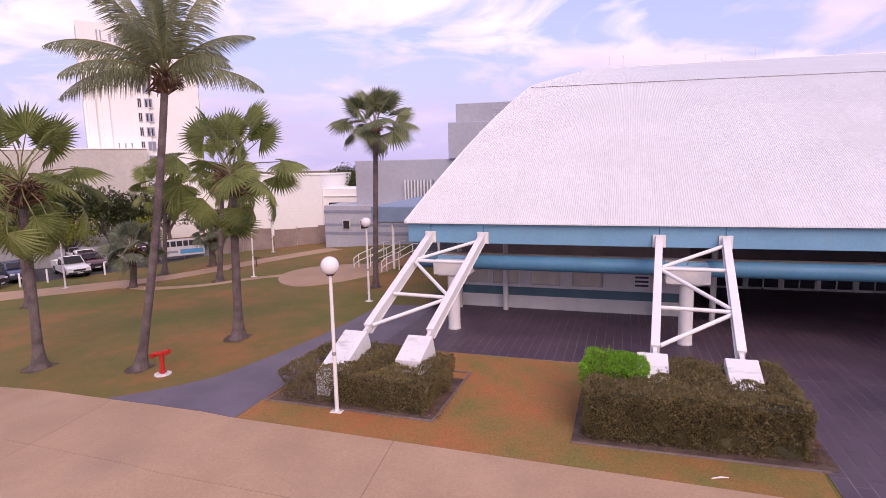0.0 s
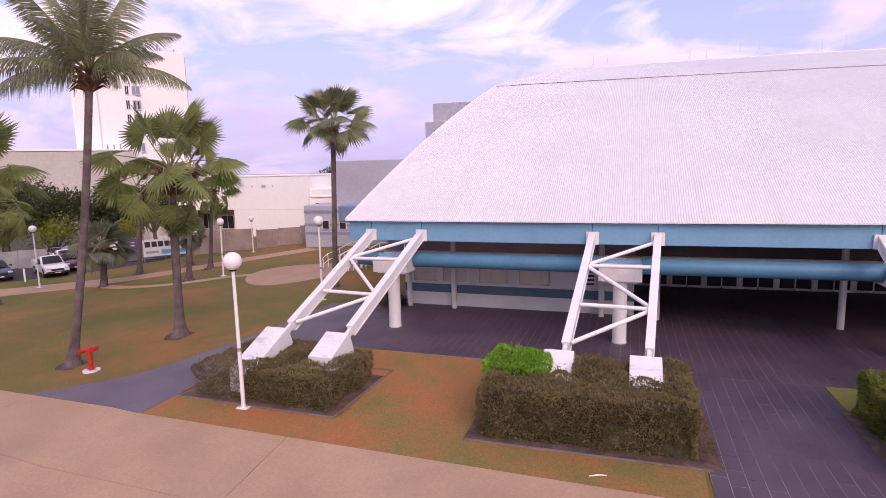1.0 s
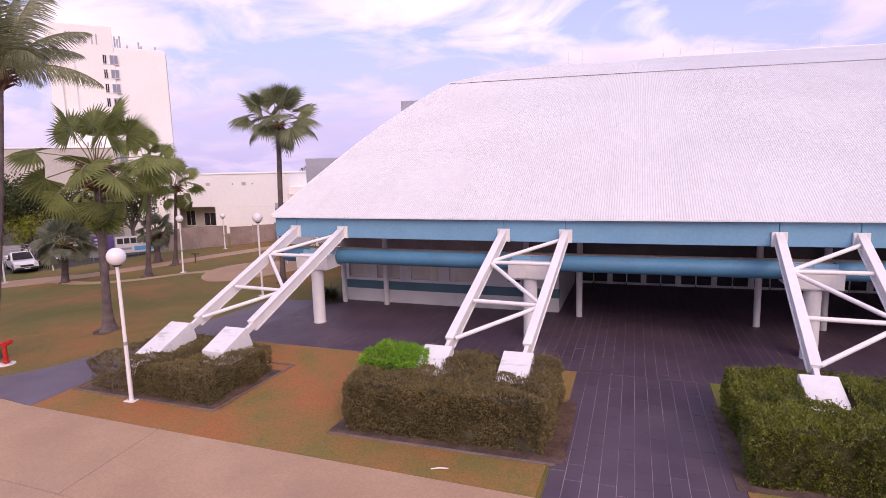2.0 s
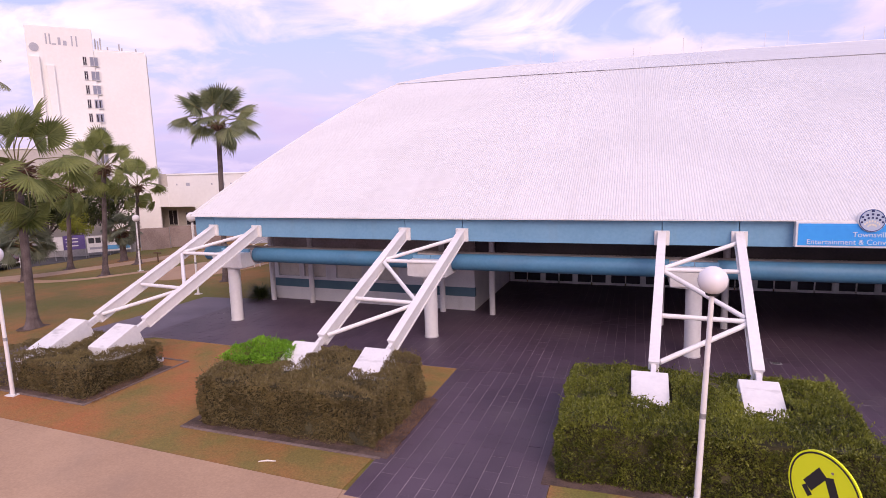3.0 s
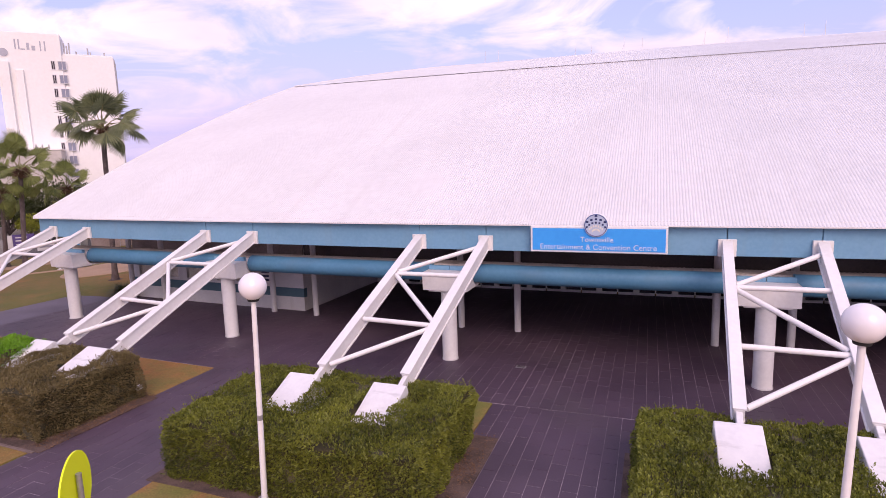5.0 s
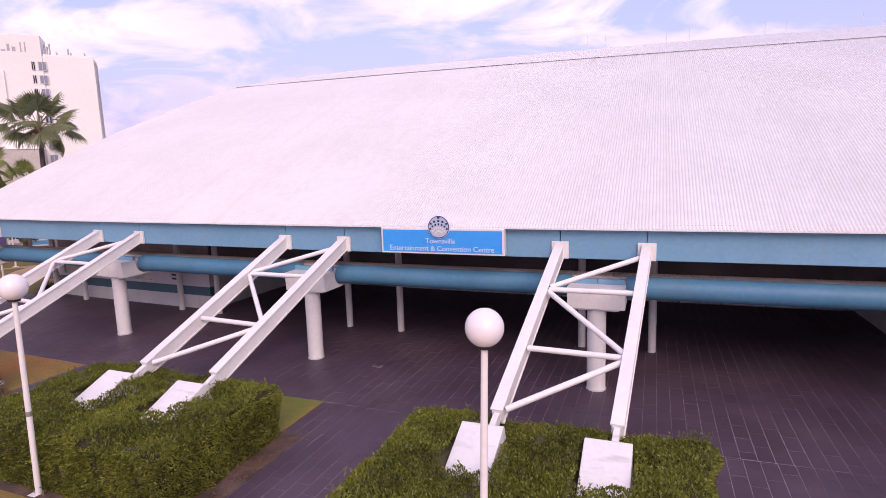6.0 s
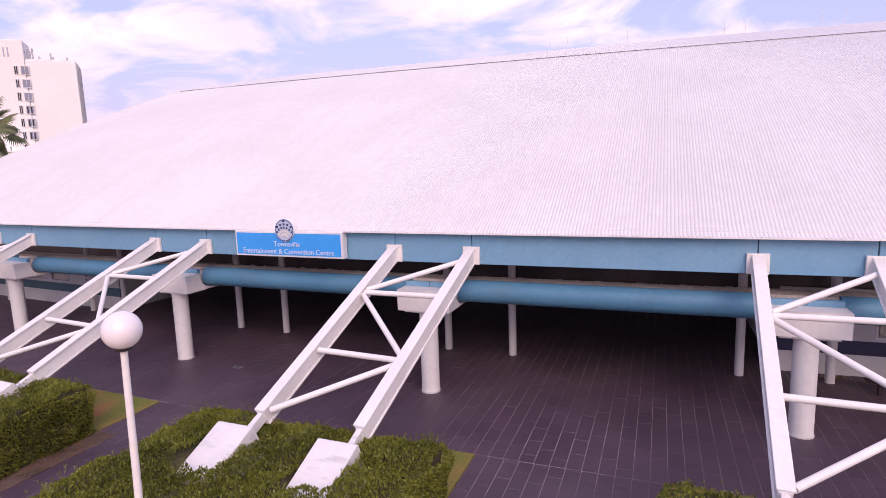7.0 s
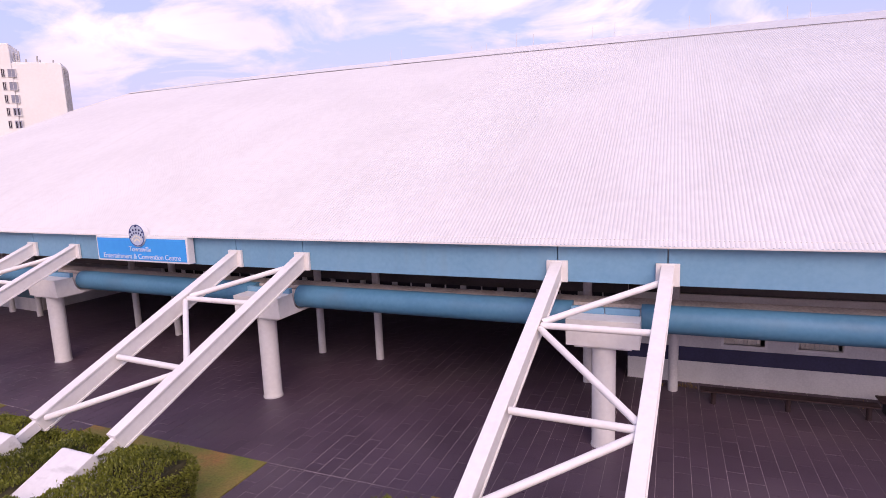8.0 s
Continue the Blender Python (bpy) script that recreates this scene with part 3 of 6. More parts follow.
M_pane = bpy.data.materials.new("clear window glass")
M_pane.use_nodes = True
pb = M_pane.node_tree.nodes["Principled BSDF"]
pb.inputs["Base Color"].default_value = (0.97, 0.98, 0.98, 1)
pb.inputs["Roughness"].default_value, pb.inputs["Transmission Weight"].default_value, pb.inputs["IOR"].default_value = 0.03, 1.0, 1.1
banded_wall(-2.6, 8.05, 3.85, M_teal, [(-2.2, 1.35, 1), (-0.7, 1.35, 1), (1.1, 1.5, 1), (3.0, 1.5, 1)])
hp("side_wall", slab(7.83, 8.05, 4.072, 10.4, 0, 3.655), M_wall)
hp("office_rear", slab(-2.6, 7.82, 7.5, 7.6, 0, 2.3), M_wall)
banded_wall(34.55, 50.0, 4.1, M_navy, [(36.95, 1.1, 1), (38.7, 1.1, 1), (40.9, 1.1, 1), (43.0, 1.5, 1), (46.0, 1.5, 0)])
hp("side_wall", slab(34.55, 34.77, 4.322, 10.4, 0, 3.655), M_wall)
hp("office_rear", slab(34.78, 50, 7.5, 7.6, 0, 2.3), M_wall)

# glazed rear of the entrance
GY = 10.4
x = 8.1
while x < 34.4:
    w = min(1.72, 34.54 - x)
    hp("glazing_pier", slab(x, x + 0.18, GY - 0.03, GY + 0.2, 0, 2.5), M_frame)
    bm = bmesh.new()
    a, b, m = x + 0.18, x + w, x + 0.18 + (w - 0.18) / 2
    for c in ((a, a + 0.05, 0, 2.5), (b - 0.05, b, 0, 2.5), (m - 0.03, m + 0.03, 0.12, 2.44)):
        box(bm, c[0], c[1], GY, GY + 0.1, c[2], c[3])
    for z0, z1 in ((0, 0.12), (0.60, 0.66), (1.16, 1.22), (2.44, 2.50)):
        box(bm, a + 0.05, m - 0.03, GY + 0.002, GY + 0.098, z0, z1); box(bm, m + 0.03, b - 0.05, GY + 0.002, GY + 0.098, z0, z1)
    win = hp("glazed_bay", bm, M_frame, "white-framed dark glazing")
    for c, d in ((a + 0.05, m - 0.03), (m + 0.03, b - 0.05)):
        for z0, z1 in ((0.12, 0.60), (0.66, 1.16), (1.22, 2.44)):
            hp("pane", slab(c, d, GY + 0.04, GY + 0.05, z0, z1), M_glass, parent=win)
    x += w
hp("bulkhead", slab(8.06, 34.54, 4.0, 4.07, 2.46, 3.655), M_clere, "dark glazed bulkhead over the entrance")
hp("upper_glazing", slab(8.06, 34.54, GY + 0.03, GY + 0.08, 2.502, 3.655), M_glass, "dark strip of glass over the entrance glazing")
hp("rear_closing_wall", slab(8, 36, GY + 1.5, GY + 1.6, 0, 3.6), M_soffit)

# notice board by the entrance wall
board = thing("notice_board", (*bend(6.1, 3.80), 1.1), "blue and white notice board fixed to the wall", "sign", turn=bend_turn(6.1))
part("board", slab(-0.35, 0.35, -0.02, 0.02, 0.1, 0.95, 0.006), M_frame, board)
for k in range(4):
    part("text_bar", slab(-0.28, 0.28, -0.026, -0.0205, 0.2 + 0.18 * k, 0.29 + 0.18 * k), M_navy, board)


# raking support frames
def support_frame(i):
    xl, xr = TOPS[i]
    fy, sh = FOOT_Y, SHIFT
    cx = (xl + xr) / 2 + sh
    f = thing("support_frame", (*bend(cx, fy), 0), "raking white steel frame of two beams with tubular bracing", "support frame", "raking frames along the front", turn=bend_turn(cx))
    o = Vector((cx, fy, 0))
    rails = []
    for x in (xl, xr):
        a, b = Vector((x, 0.0, 4.03)) - o, Vector((x + sh, fy, FOOT_Z)) - o
        rails.append((a, b))
        d = (b - a).normalized()
        rail = part("beam", beam(a, b, 0.25, 0.05, 0.008), M_white, f)
        n = d.cross(Vector((1, 0, 0))).normalized()
        if n.z < 0:
            n = -n
        part("web", beam(a - n * 0.17, b - n * 0.17, 0.20, 0.29, 0.01), M_white, f)
        part("bottom_flange", beam(a - n * 0.34, b - n * 0.34, 0.25, 0.05, 0.008), M_white, f)
        plate = slab(x - 0.23 - cx, x + 0.23 - cx, -0.03 - fy, 0.055 - fy, 3.60, 4.07, 0.01)
        part("bracket_plate", plate, M_white, f)
        # pinned shoe at the foot
        part("shoe", beam(b - n * 0.17 - d * 0.02, b - n * 0.17 + d * 0.62, 0.12, 0.22, 0.01), M_pedestal, f)
        # concrete footing wedge
        e = Vector((x + sh - 0.11, WEDGE_Y, 0)) - o
        w = 0.40
        top = WEDGE_Z
        ll = 1.8 if i == 0 and x < -1 else 0.98  # the first one stands clear of its hedge
        prof = [(e.y + 0.75, -0.02), (e.y + 0.16, top - 0.02), (e.y + 0.10, top), (e.y - ll, top - 0.415 * (ll + 0.1)), (e.y - ll, -0.02)]
        bm = prism(prof, e.x - w, e.x + w)
        bmesh.ops.bevel(bm, geom=list(bm.edges), offset=0.012, segments=1, affect="EDGES")
        part("footing", bm, M_pedestal, f, "weathered white concrete footing wedge")
        part("footing_slab", slab(e.x - 0.44, e.x + 0.44, e.y + 0.3, e.y + 1.05, -0.02, 0.14, 0.02), M_pedestal, f)
    at = lambda side, s: rails[side][0].lerp(rails[side][1], s) - Vector((0, 0.11, 0.16))
    inset = Vector((0.12, 0, 0))
    for s0, s1 in ((0.285, 0.05), (0.30, 0.30), (0.315, 0.645), (0.655, 0.665), (0.95, 0.685)):
        part("brace", bar([at(0, s0) + inset, at(1, s1) - inset], 0.066, 12), M_white, f, smooth=True)
    return f


for i in range(5):
    support_frame(i)

# ---- planted beds along the front ----
M_lawn_bed = ground_material("bed grass", (0.33, 0.150, 0.055), (0.225, 0.175, 0.046), (0.140, 0.168, 0.030), 0.42, 0.35, 0.08)
sheet([(-5.3, kerb_y(-5.3)), (0, kerb_y(0)), (5, kerb_y(5)), (9.0, kerb_y(9.0)), (9.1, -8.5), (9.68, -2.85), (3.3, -2.6), (-2.2, -2.2), (-4.6, -3.2), (-5.0, -6.75), (-5.25, -7.6)], M_lawn_dry, "parched_lawn", "parched orange-brown grass before the hall", "lawn", lift=0.02)
BEDS = [(-4.50, 0.75, -8.65, -5.0), (4.2, 9.75, -8.85, -4.6), (13.2, 18.7, -10.6, -3.12), (22.3, 27.7, -10.6, -3.1), (31.55, 36.9, -10.6, -3.1)]
HEDGES = [(-4.18, 0.37, -8.42, -5.6), (4.42, 9.38, -8.57, -5.6), (13.24, 18.86, -8.62, -5.05), (22.30, 27.90, -8.82, -5.1), (31.4, 36.6, -8.7, -5.1)]
for i, (x0, x1, y0, y1) in enumerate(BEDS):
    bed = sheet(bent([(x0, y0), (x1, y0), (x1, y1), (x0, y1)]), M_lawn_bed if i >= 2 else M_lawn_dry, "garden_bed", "planting bed edged with olive and orange-brown dry grass", "garden bed", lift=0.035 if i >= 2 else 0.024, thick=0.06)

for (x0, x1, y0, y1), wide in zip(HEDGES, (0.25, 0.36, 0.50, 0.50, 0.45)):
    sheet(bent([(x0 - 0.22, y0 - 0.28), (x1 + wide, y0 - 0.28), (x1 + wide, y1 + 0.05), (x0 - 0.22, y1 + 0.25)]), M_mulch, "mulch_bed", "dark bark mulch under a hedge", "mulch", lift=0.044, thick=0.05)
for (x0, x1, y0, y1), strips in zip(BEDS[:2], (4, 1)):
    edge = thing("bed_edging", (*bend(x0, y0), 0), "low concrete mowing edge round a hedge bed", "edging", turn=bend_turn((x0 + x1) / 2))
    for a, b, c, d in ((0, x1 - x0, -0.07, 0.0), (0, x1 - x0, y1 - y0, y1 - y0 + 0.07), (-0.07, -0.001, -0.07, y1 - y0 + 0.07), (x1 - x0 + 0.001, x1 - x0 + 0.071, -0.07, y1 - y0 + 0.07))[:strips]:
        part("edge_strip", slab(a, b, c, d, -0.02, 0.055, 0.008), M_kerb, edge)


def leaf_shell(x0, x1, y0, y1, height, count, seed, size=(0.019, 0.038), sprigs=0):
    """A clipped hedge: thousands of small folded leaves over a rounded box, thicker on the outside, with gaps."""
    rnd = random.Random(seed)
    verts, faces = [], []
    w, d = x1 - x0, y1 - y0
    areas = [w * d * 1.1, w * height, w * height * 0.7, d * height, d * height]
    total = sum(areas)
    for _ in range(count):
        r = rnd.random() * total
        u, v = rnd.random(), rnd.random()
        inside = abs(rnd.gauss(0, 0.05))
        if r < areas[0]:
            p, n = Vector((x0 + u * w, y0 + v * d, height - inside)), Vector((0, 0, 1))
        elif r < areas[0] + areas[1]:
            p, n = Vector((x0 + u * w, y0 + inside, v * height)), Vector((0, -1, 0))
        elif r < sum(areas[:3]):
            p, n = Vector((x0 + u * w, y1 - inside, v * height)), Vector((0, 1, 0))
        elif r < sum(areas[:4]):
            p, n = Vector((x0 + inside, y0 + v * d, u * height)), Vector((-1, 0, 0))
        else:
            p, n = Vector((x1 - inside, y0 + v * d, u * height)), Vector((1, 0, 0))
        # uneven outline, soft corners
        wob = noise.noise(p * 1.3 + Vector((seed, 0, 0))) * 0.20 + noise.noise(p * 3.7) * 0.13
        p += n * wob * (1.0 if n.z else 0.8)
        cx, cy = (x0 + x1) / 2, (y0 + y1) / 2
        ex, ey, ez = abs(p.x - cx) / (w / 2), abs(p.y - cy) / (d / 2), p.z / height
        if ez > 0.8 and max(ex, ey) > 0.9:
            p.z -= (ez - 0.8) * (max(ex, ey) - 0.9) * 3.0 * height
        if p.z < 0.02:
            p.z = 0.02
        s = rnd.uniform(*size)
        a = Vector((rnd.gauss(0, 1), rnd.gauss(0, 1), rnd.gauss(0, 1))).normalized()
        up = (n * 1.4 + a * 0.9 + Vector((0, 0, 0.25))).normalized()
        side = up.cross(Vector((rnd.gauss(0, 1), rnd.gauss(0, 1), rnd.gauss(0, 1)))).normalized()
        fold = up.cross(side) * 0.35
        i0 = len(verts)
        verts += [p, p + up * s * 0.9 + side * s * 0.45, p + up * s * 1.8 + fold * s, p + up * s * 0.9 - side * s * 0.45 + fold * s * 0.6]
        faces.append((i0, i0 + 1, i0 + 2, i0 + 3))
    # loose sprigs that stand out of the clipped top and the front
    for _ in range(sprigs):
        u, v = rnd.random(), rnd.random()
        if rnd.random() < 0.7:
            p = Vector((x0 + u * w, y0 + v * d, height + noise.noise(Vector((x0 + u * w, y0 + v * d, height)) * 1.3 + Vector((seed, 0, 0))) * 0.2 - 0.03))
            up = Vector((rnd.gauss(0, .35), rnd.gauss(0, .35), 1)).normalized()
        else:
            p = Vector((x0 + u * w, y0, v * height))
            up = Vector((rnd.gauss(0, .4), -1, 0.5 + rnd.gauss(0, .3))).normalized()
        ll = rnd.uniform(0.06, 0.19)
        for k in range(7):
            q = p + up * ll * k / 6
            a = Vector((rnd.gauss(0, 1), rnd.gauss(0, 1), rnd.gauss(0, .6))).normalized()
            s = rnd.uniform(*size)
            tip = (up * 0.8 + a).normalized()
            side = tip.cross(a + Vector((0.3, 0.1, 0.2))).normalized()
            i0 = len(verts)
            verts += [q, q + tip * s * 0.9 + side * s * 0.4, q + tip * s * 1.8, q + tip * s * 0.9 - side * s * 0.4]
            faces.append((i0, i0 + 1, i0 + 2, i0 + 3))
    return verts, faces


def mesh_part(name, verts, faces, material, parent, label=""):
    me = bpy.data.meshes.new(name)
    me.from_pydata([Vector(v) * U for v in verts], [], faces)
    me.materials.append(material)
    ob = share(name, me, parent, label)
    return ob


def clear_footings(verts, faces, i, cx, cy):
    """Clips the leaves away over the sloping footing faces."""
    keep = []
    for f in faces:
        p = verts[f[0]]
        gone = near = False
        if i == 0:
            # the thin end: bare in front of the first footing, a few twigs beyond it
            wx, wy = p.x + cx, p.y + cy
            chance = (noise.noise(Vector((p.x * 9, p.y * 9, p.z * 9))) + 1) / 2
            if wx < -2.95 and wy < WEDGE_Y - 0.9:
                gone = chance < 0.42
            elif wx < -3.3:
                gone = chance < 0.36
        for x in TOPS[i]:
            fx, fy = x + SHIFT - 0.11 - cx, WEDGE_Y + 0.22 - cy
            back = fy - p.y
            reach = (1.85 if i == 0 and x < -1 else 1.30) + 0.12 * noise.noise(Vector((p.x * 4, p.y * 4, i)))
            wide = 0.45 if i or p.x > fx else 0.75
            if abs(p.x - fx) < wide and -0.9 < back < reach and p.z > WEDGE_Z + 0.07 - 0.42 * max(back, 0) - 0.30:
                gone = True
            elif abs(p.x - fx) < wide + 0.05 and reach <= back < reach + 0.4:
                near = True
        if not gone:
            if near:
                for k in f:
                    verts[k].z += 0.03
            keep.append(f)
    return verts, keep


def hedge(i, label, material, count, seed, height=1.0):
    x0, x1, y0, y1 = HEDGES[i]
    cx, cy = (x0 + x1) / 2, (y0 + y1) / 2
    h = thing("hedge", (*bend(cx, cy), 0.02), label, "hedge", "clipped hedges along the front", turn=bend_turn(cx))
    verts, faces = leaf_shell(x0 - cx, x1 - cx, y0 - cy, y1 - cy, height, count, seed, sprigs=count // 70)
    verts, faces = clear_footings(verts, faces, i, cx, cy)
    mesh_part("foliage", verts, faces, material, h)["kind"] = "stuff"
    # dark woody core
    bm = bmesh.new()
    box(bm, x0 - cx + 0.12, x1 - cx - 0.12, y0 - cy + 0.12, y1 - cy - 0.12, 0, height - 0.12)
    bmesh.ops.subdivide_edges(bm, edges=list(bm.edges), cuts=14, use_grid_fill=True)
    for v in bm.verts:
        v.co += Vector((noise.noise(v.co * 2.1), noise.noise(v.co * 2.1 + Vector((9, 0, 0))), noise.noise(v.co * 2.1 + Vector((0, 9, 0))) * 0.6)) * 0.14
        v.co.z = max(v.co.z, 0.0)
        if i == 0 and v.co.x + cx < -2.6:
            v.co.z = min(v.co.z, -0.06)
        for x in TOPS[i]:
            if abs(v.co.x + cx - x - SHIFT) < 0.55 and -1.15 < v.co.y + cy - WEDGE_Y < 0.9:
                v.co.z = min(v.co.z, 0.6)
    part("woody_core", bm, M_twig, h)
    return h


hedge(0, "brown-green clipped hedge, thin and twiggy at one end", M_hedge_brown, 50000, 3, 0.92)
hedge(1, "brown-green clipped hedge around the white footings", M_hedge_brown, 84000, 4, 1.28)
hedge(2, "dense green clipped hedge around the white footings", M_hedge, 115000, 5, 1.30)
hedge(3, "dense green clipped hedge around the white footings", M_hedge, 115000, 6, 1.28)
hedge(4, "green clipped hedge around the white footings", M_hedge, 60000, 7, 1.25)

shrub = thing("lime_shrub", (*bend(5.1, -6.7), 0.02), "bright lime-green leafy shrub at the hedge end", "shrub", turn=bend_turn(5.1))
verts, faces = leaf_shell(-0.75, 0.85, -0.8, 0.8, 0.55, 9000, 11, size=(0.022, 0.045), sprigs=120)
mesh_part("foliage", [v + Vector((0, 0, 0.92)) for v in verts], faces, M_lime, shrub)["kind"] = "stuff"
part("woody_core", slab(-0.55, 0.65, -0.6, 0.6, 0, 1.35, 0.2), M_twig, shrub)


# ---- lamps ----
def lamp_post(x, y, label="white lamp post with an opal globe", height=3.75, globe=0.25, lean=0.0):
    z = fall(x, y)
    lp = thing("lamp_post", (x, y, z + 0.01), label, "lamp post", "globe lamps")
    part("base_plate", slab(-0.17, 0.17, -0.13, 0.13, 0, 0.035, 0.008), M_white, lp)
    for sx in (-0.12, 0.12):
        part("bolt", bar([(sx, 0, 0.03), (sx, 0, 0.08)], 0.02, 8), M_galv, lp)
    part("pole", bar([(0, 0, 0.03), (0, 0, height * 0.45), (0, 0, height)], [0.06, 0.052, 0.045], 16), M_white, lp, smooth=True)
    part("collar", bar([(0, 0, height - 0.03), (0, 0, height + 0.03)], [0.10, 0.12], 16), M_black, lp, "dark collar under the globe")
    bm = bmesh.new()
    bmesh.ops.create_uvsphere(bm, u_segments=32, v_segments=18, radius=globe)
    bmesh.ops.translate(bm, vec=(0, 0, height + globe * 0.95), verts=bm.verts)
    part("globe", bm, M_globe, lp, "opal white globe", smooth=True)
    part("sticker", bar([(0, 0, height * 0.42), (0, 0, height * 0.42 + 0.10)], 0.056, 16), M_galv, lp)
    lp.matrix_world = lp.matrix_world @ pose(0, 0, 0, 0, lean, 0)
    return lp


lamp_post(-2.70, -7.92, height=3.93)
lamp_post(15.66, -8.68, "white lamp post with an opal globe, leaning slightly", height=4.0, lean=1.6)
lamp_post(24.93, -8.86, "white lamp post with an opal globe, leaning slightly", height=4.0, lean=1.3)
lamp_post(-6.75, 4.7, height=3.78)
lamp_post(-32.2, 10.3, height=4.0)
lamp_post(-18.5, 12.7, height=3.55, lean=1.2)
lamp_post(-24.5, 25.3, height=2.9)


# ---- grass tufts and leaf litter ----
M_tuft = leafy("dry grass blade", (0.22, 0.135, 0.045), (0.38, 0.25, 0.085), scale=0.6, rough=0.8)
M_litter = leafy("fallen leaf", (0.09, 0.045, 0.025), (0.30, 0.17, 0.10), scale=1.0, rough=0.8)


def tufts(name, area, count, size, material, label, seed, keep_out=(), flat=False):
    """Blades or fallen leaves strewn over a rectangle, thinned in patches."""
    rnd = random.Random(seed)
    x0, x1, y0, y1 = area
    cx, cy = (x0 + x1) / 2, (y0 + y1) / 2
    verts, faces = [], []
    for _ in range(count):
        x, y = rnd.uniform(x0, x1), rnd.uniform(y0, y1)
        if y < kerb_y(x) + 0.05 or any(a < x < b and c < y < d for a, b, c, d in keep_out):
            continue
        if noise.noise(Vector((x * 0.7, y * 0.7, seed))) < rnd.uniform(-0.5, 0.25):
            continue
        s = rnd.uniform(*size)
        a = rnd.uniform(0, 6.28)
        lean = Vector((math.cos(a), math.sin(a), 0))
        w = Vector((-lean.y, lean.x, 0)) * s * (0.35 if flat else 0.14)
        p = Vector((x - cx, y - cy, fall(x, y) + (0.052 if flat else 0.018)))
        i = len(verts)
        if flat:
            verts += [p - lean * s * .5, p + w, p + lean * s * .5 + Vector((0, 0, s * 0.3)), p - w]
            faces.append((i, i + 1, i + 2, i + 3))
        else:
            verts += [p - w, p + w, p + lean * s * rnd.uniform(0.3, 1.2) + Vector((0, 0, s * 0.8))]
            faces.append((i, i + 1, i + 2))
    t = thing(name, (cx, cy, 0), label, "grass" if not flat else "leaf litter", kind="stuff")
    mesh_part(name + "_mesh", verts, faces, material, t)["kind"] = "stuff"


keep = []
for a, b, c, d in HEDGES:
    (ex0, ey0), (ex1, ey1) = bend(a, c), bend(b, d)
    keep.append((ex0 - 0.1, ex1 + 0.1, min(ey0, ey1) - 0.1, max(ey0, ey1) + 0.1))
tufts("grass_tufts", (-5.0, 9.2, -10.3, -2.9), 15000, (0.025, 0.055), M_tuft, "straw-coloured tufts in the parched grass", 3, keep)
tufts("lawn_tufts", (-18.0, -7.9, -8.4, 5.0), 9000, (0.03, 0.06), M_tuft, "straw-coloured tufts in the lawn", 4)
for (x0, x1, y0, y1), sd in zip(HEDGES[:4], (5, 6, 7, 8)):
    tufts("leaf_litter", (bend(x1, y0)[0] - 0.2, bend(x1, y0)[0] + 0.45, bend(x1, y0)[1] - 0.1, bend(x1, y1)[1] + 0.2), 1300, (0.03, 0.06), M_litter, "brown fallen leaves beside a hedge", sd, flat=True)

# ---- palms ----
M_fan = leafy("fan palm leaf", (0.095, 0.130, 0.034), (0.26, 0.30, 0.092), scale=0.8, rough=0.58)
M_fan_dark = leafy("dark fan palm leaf", (0.080, 0.105, 0.050), (0.24, 0.27, 0.13), scale=0.8, rough=0.4)
M_silver = leafy("silvery fan palm leaf", (0.095, 0.120, 0.080), (0.230, 0.260, 0.180), scale=0.8, rough=0.5)
M_coco = leafy("coconut palm leaf", (0.105, 0.125, 0.065), (0.30, 0.32, 0.17), scale=0.9, rough=0.4)
M_stalk = surface("palm leaf stalk", (0.13, 0.125, 0.045), (0.27, 0.24, 0.11), scale=2, fine=20, rough=0.6, bump=0.05)
M_trunk = surface("grey palm trunk", (0.075, 0.056, 0.056), (0.165, 0.128, 0.125), scale=2.2, fine=24, rough=0.9, bump=0.5)
M_husk = surface("brown leaf bases", (0.070, 0.035, 0.022), (0.20, 0.115, 0.075), scale=3, fine=25, rough=0.95, bump=0.4)


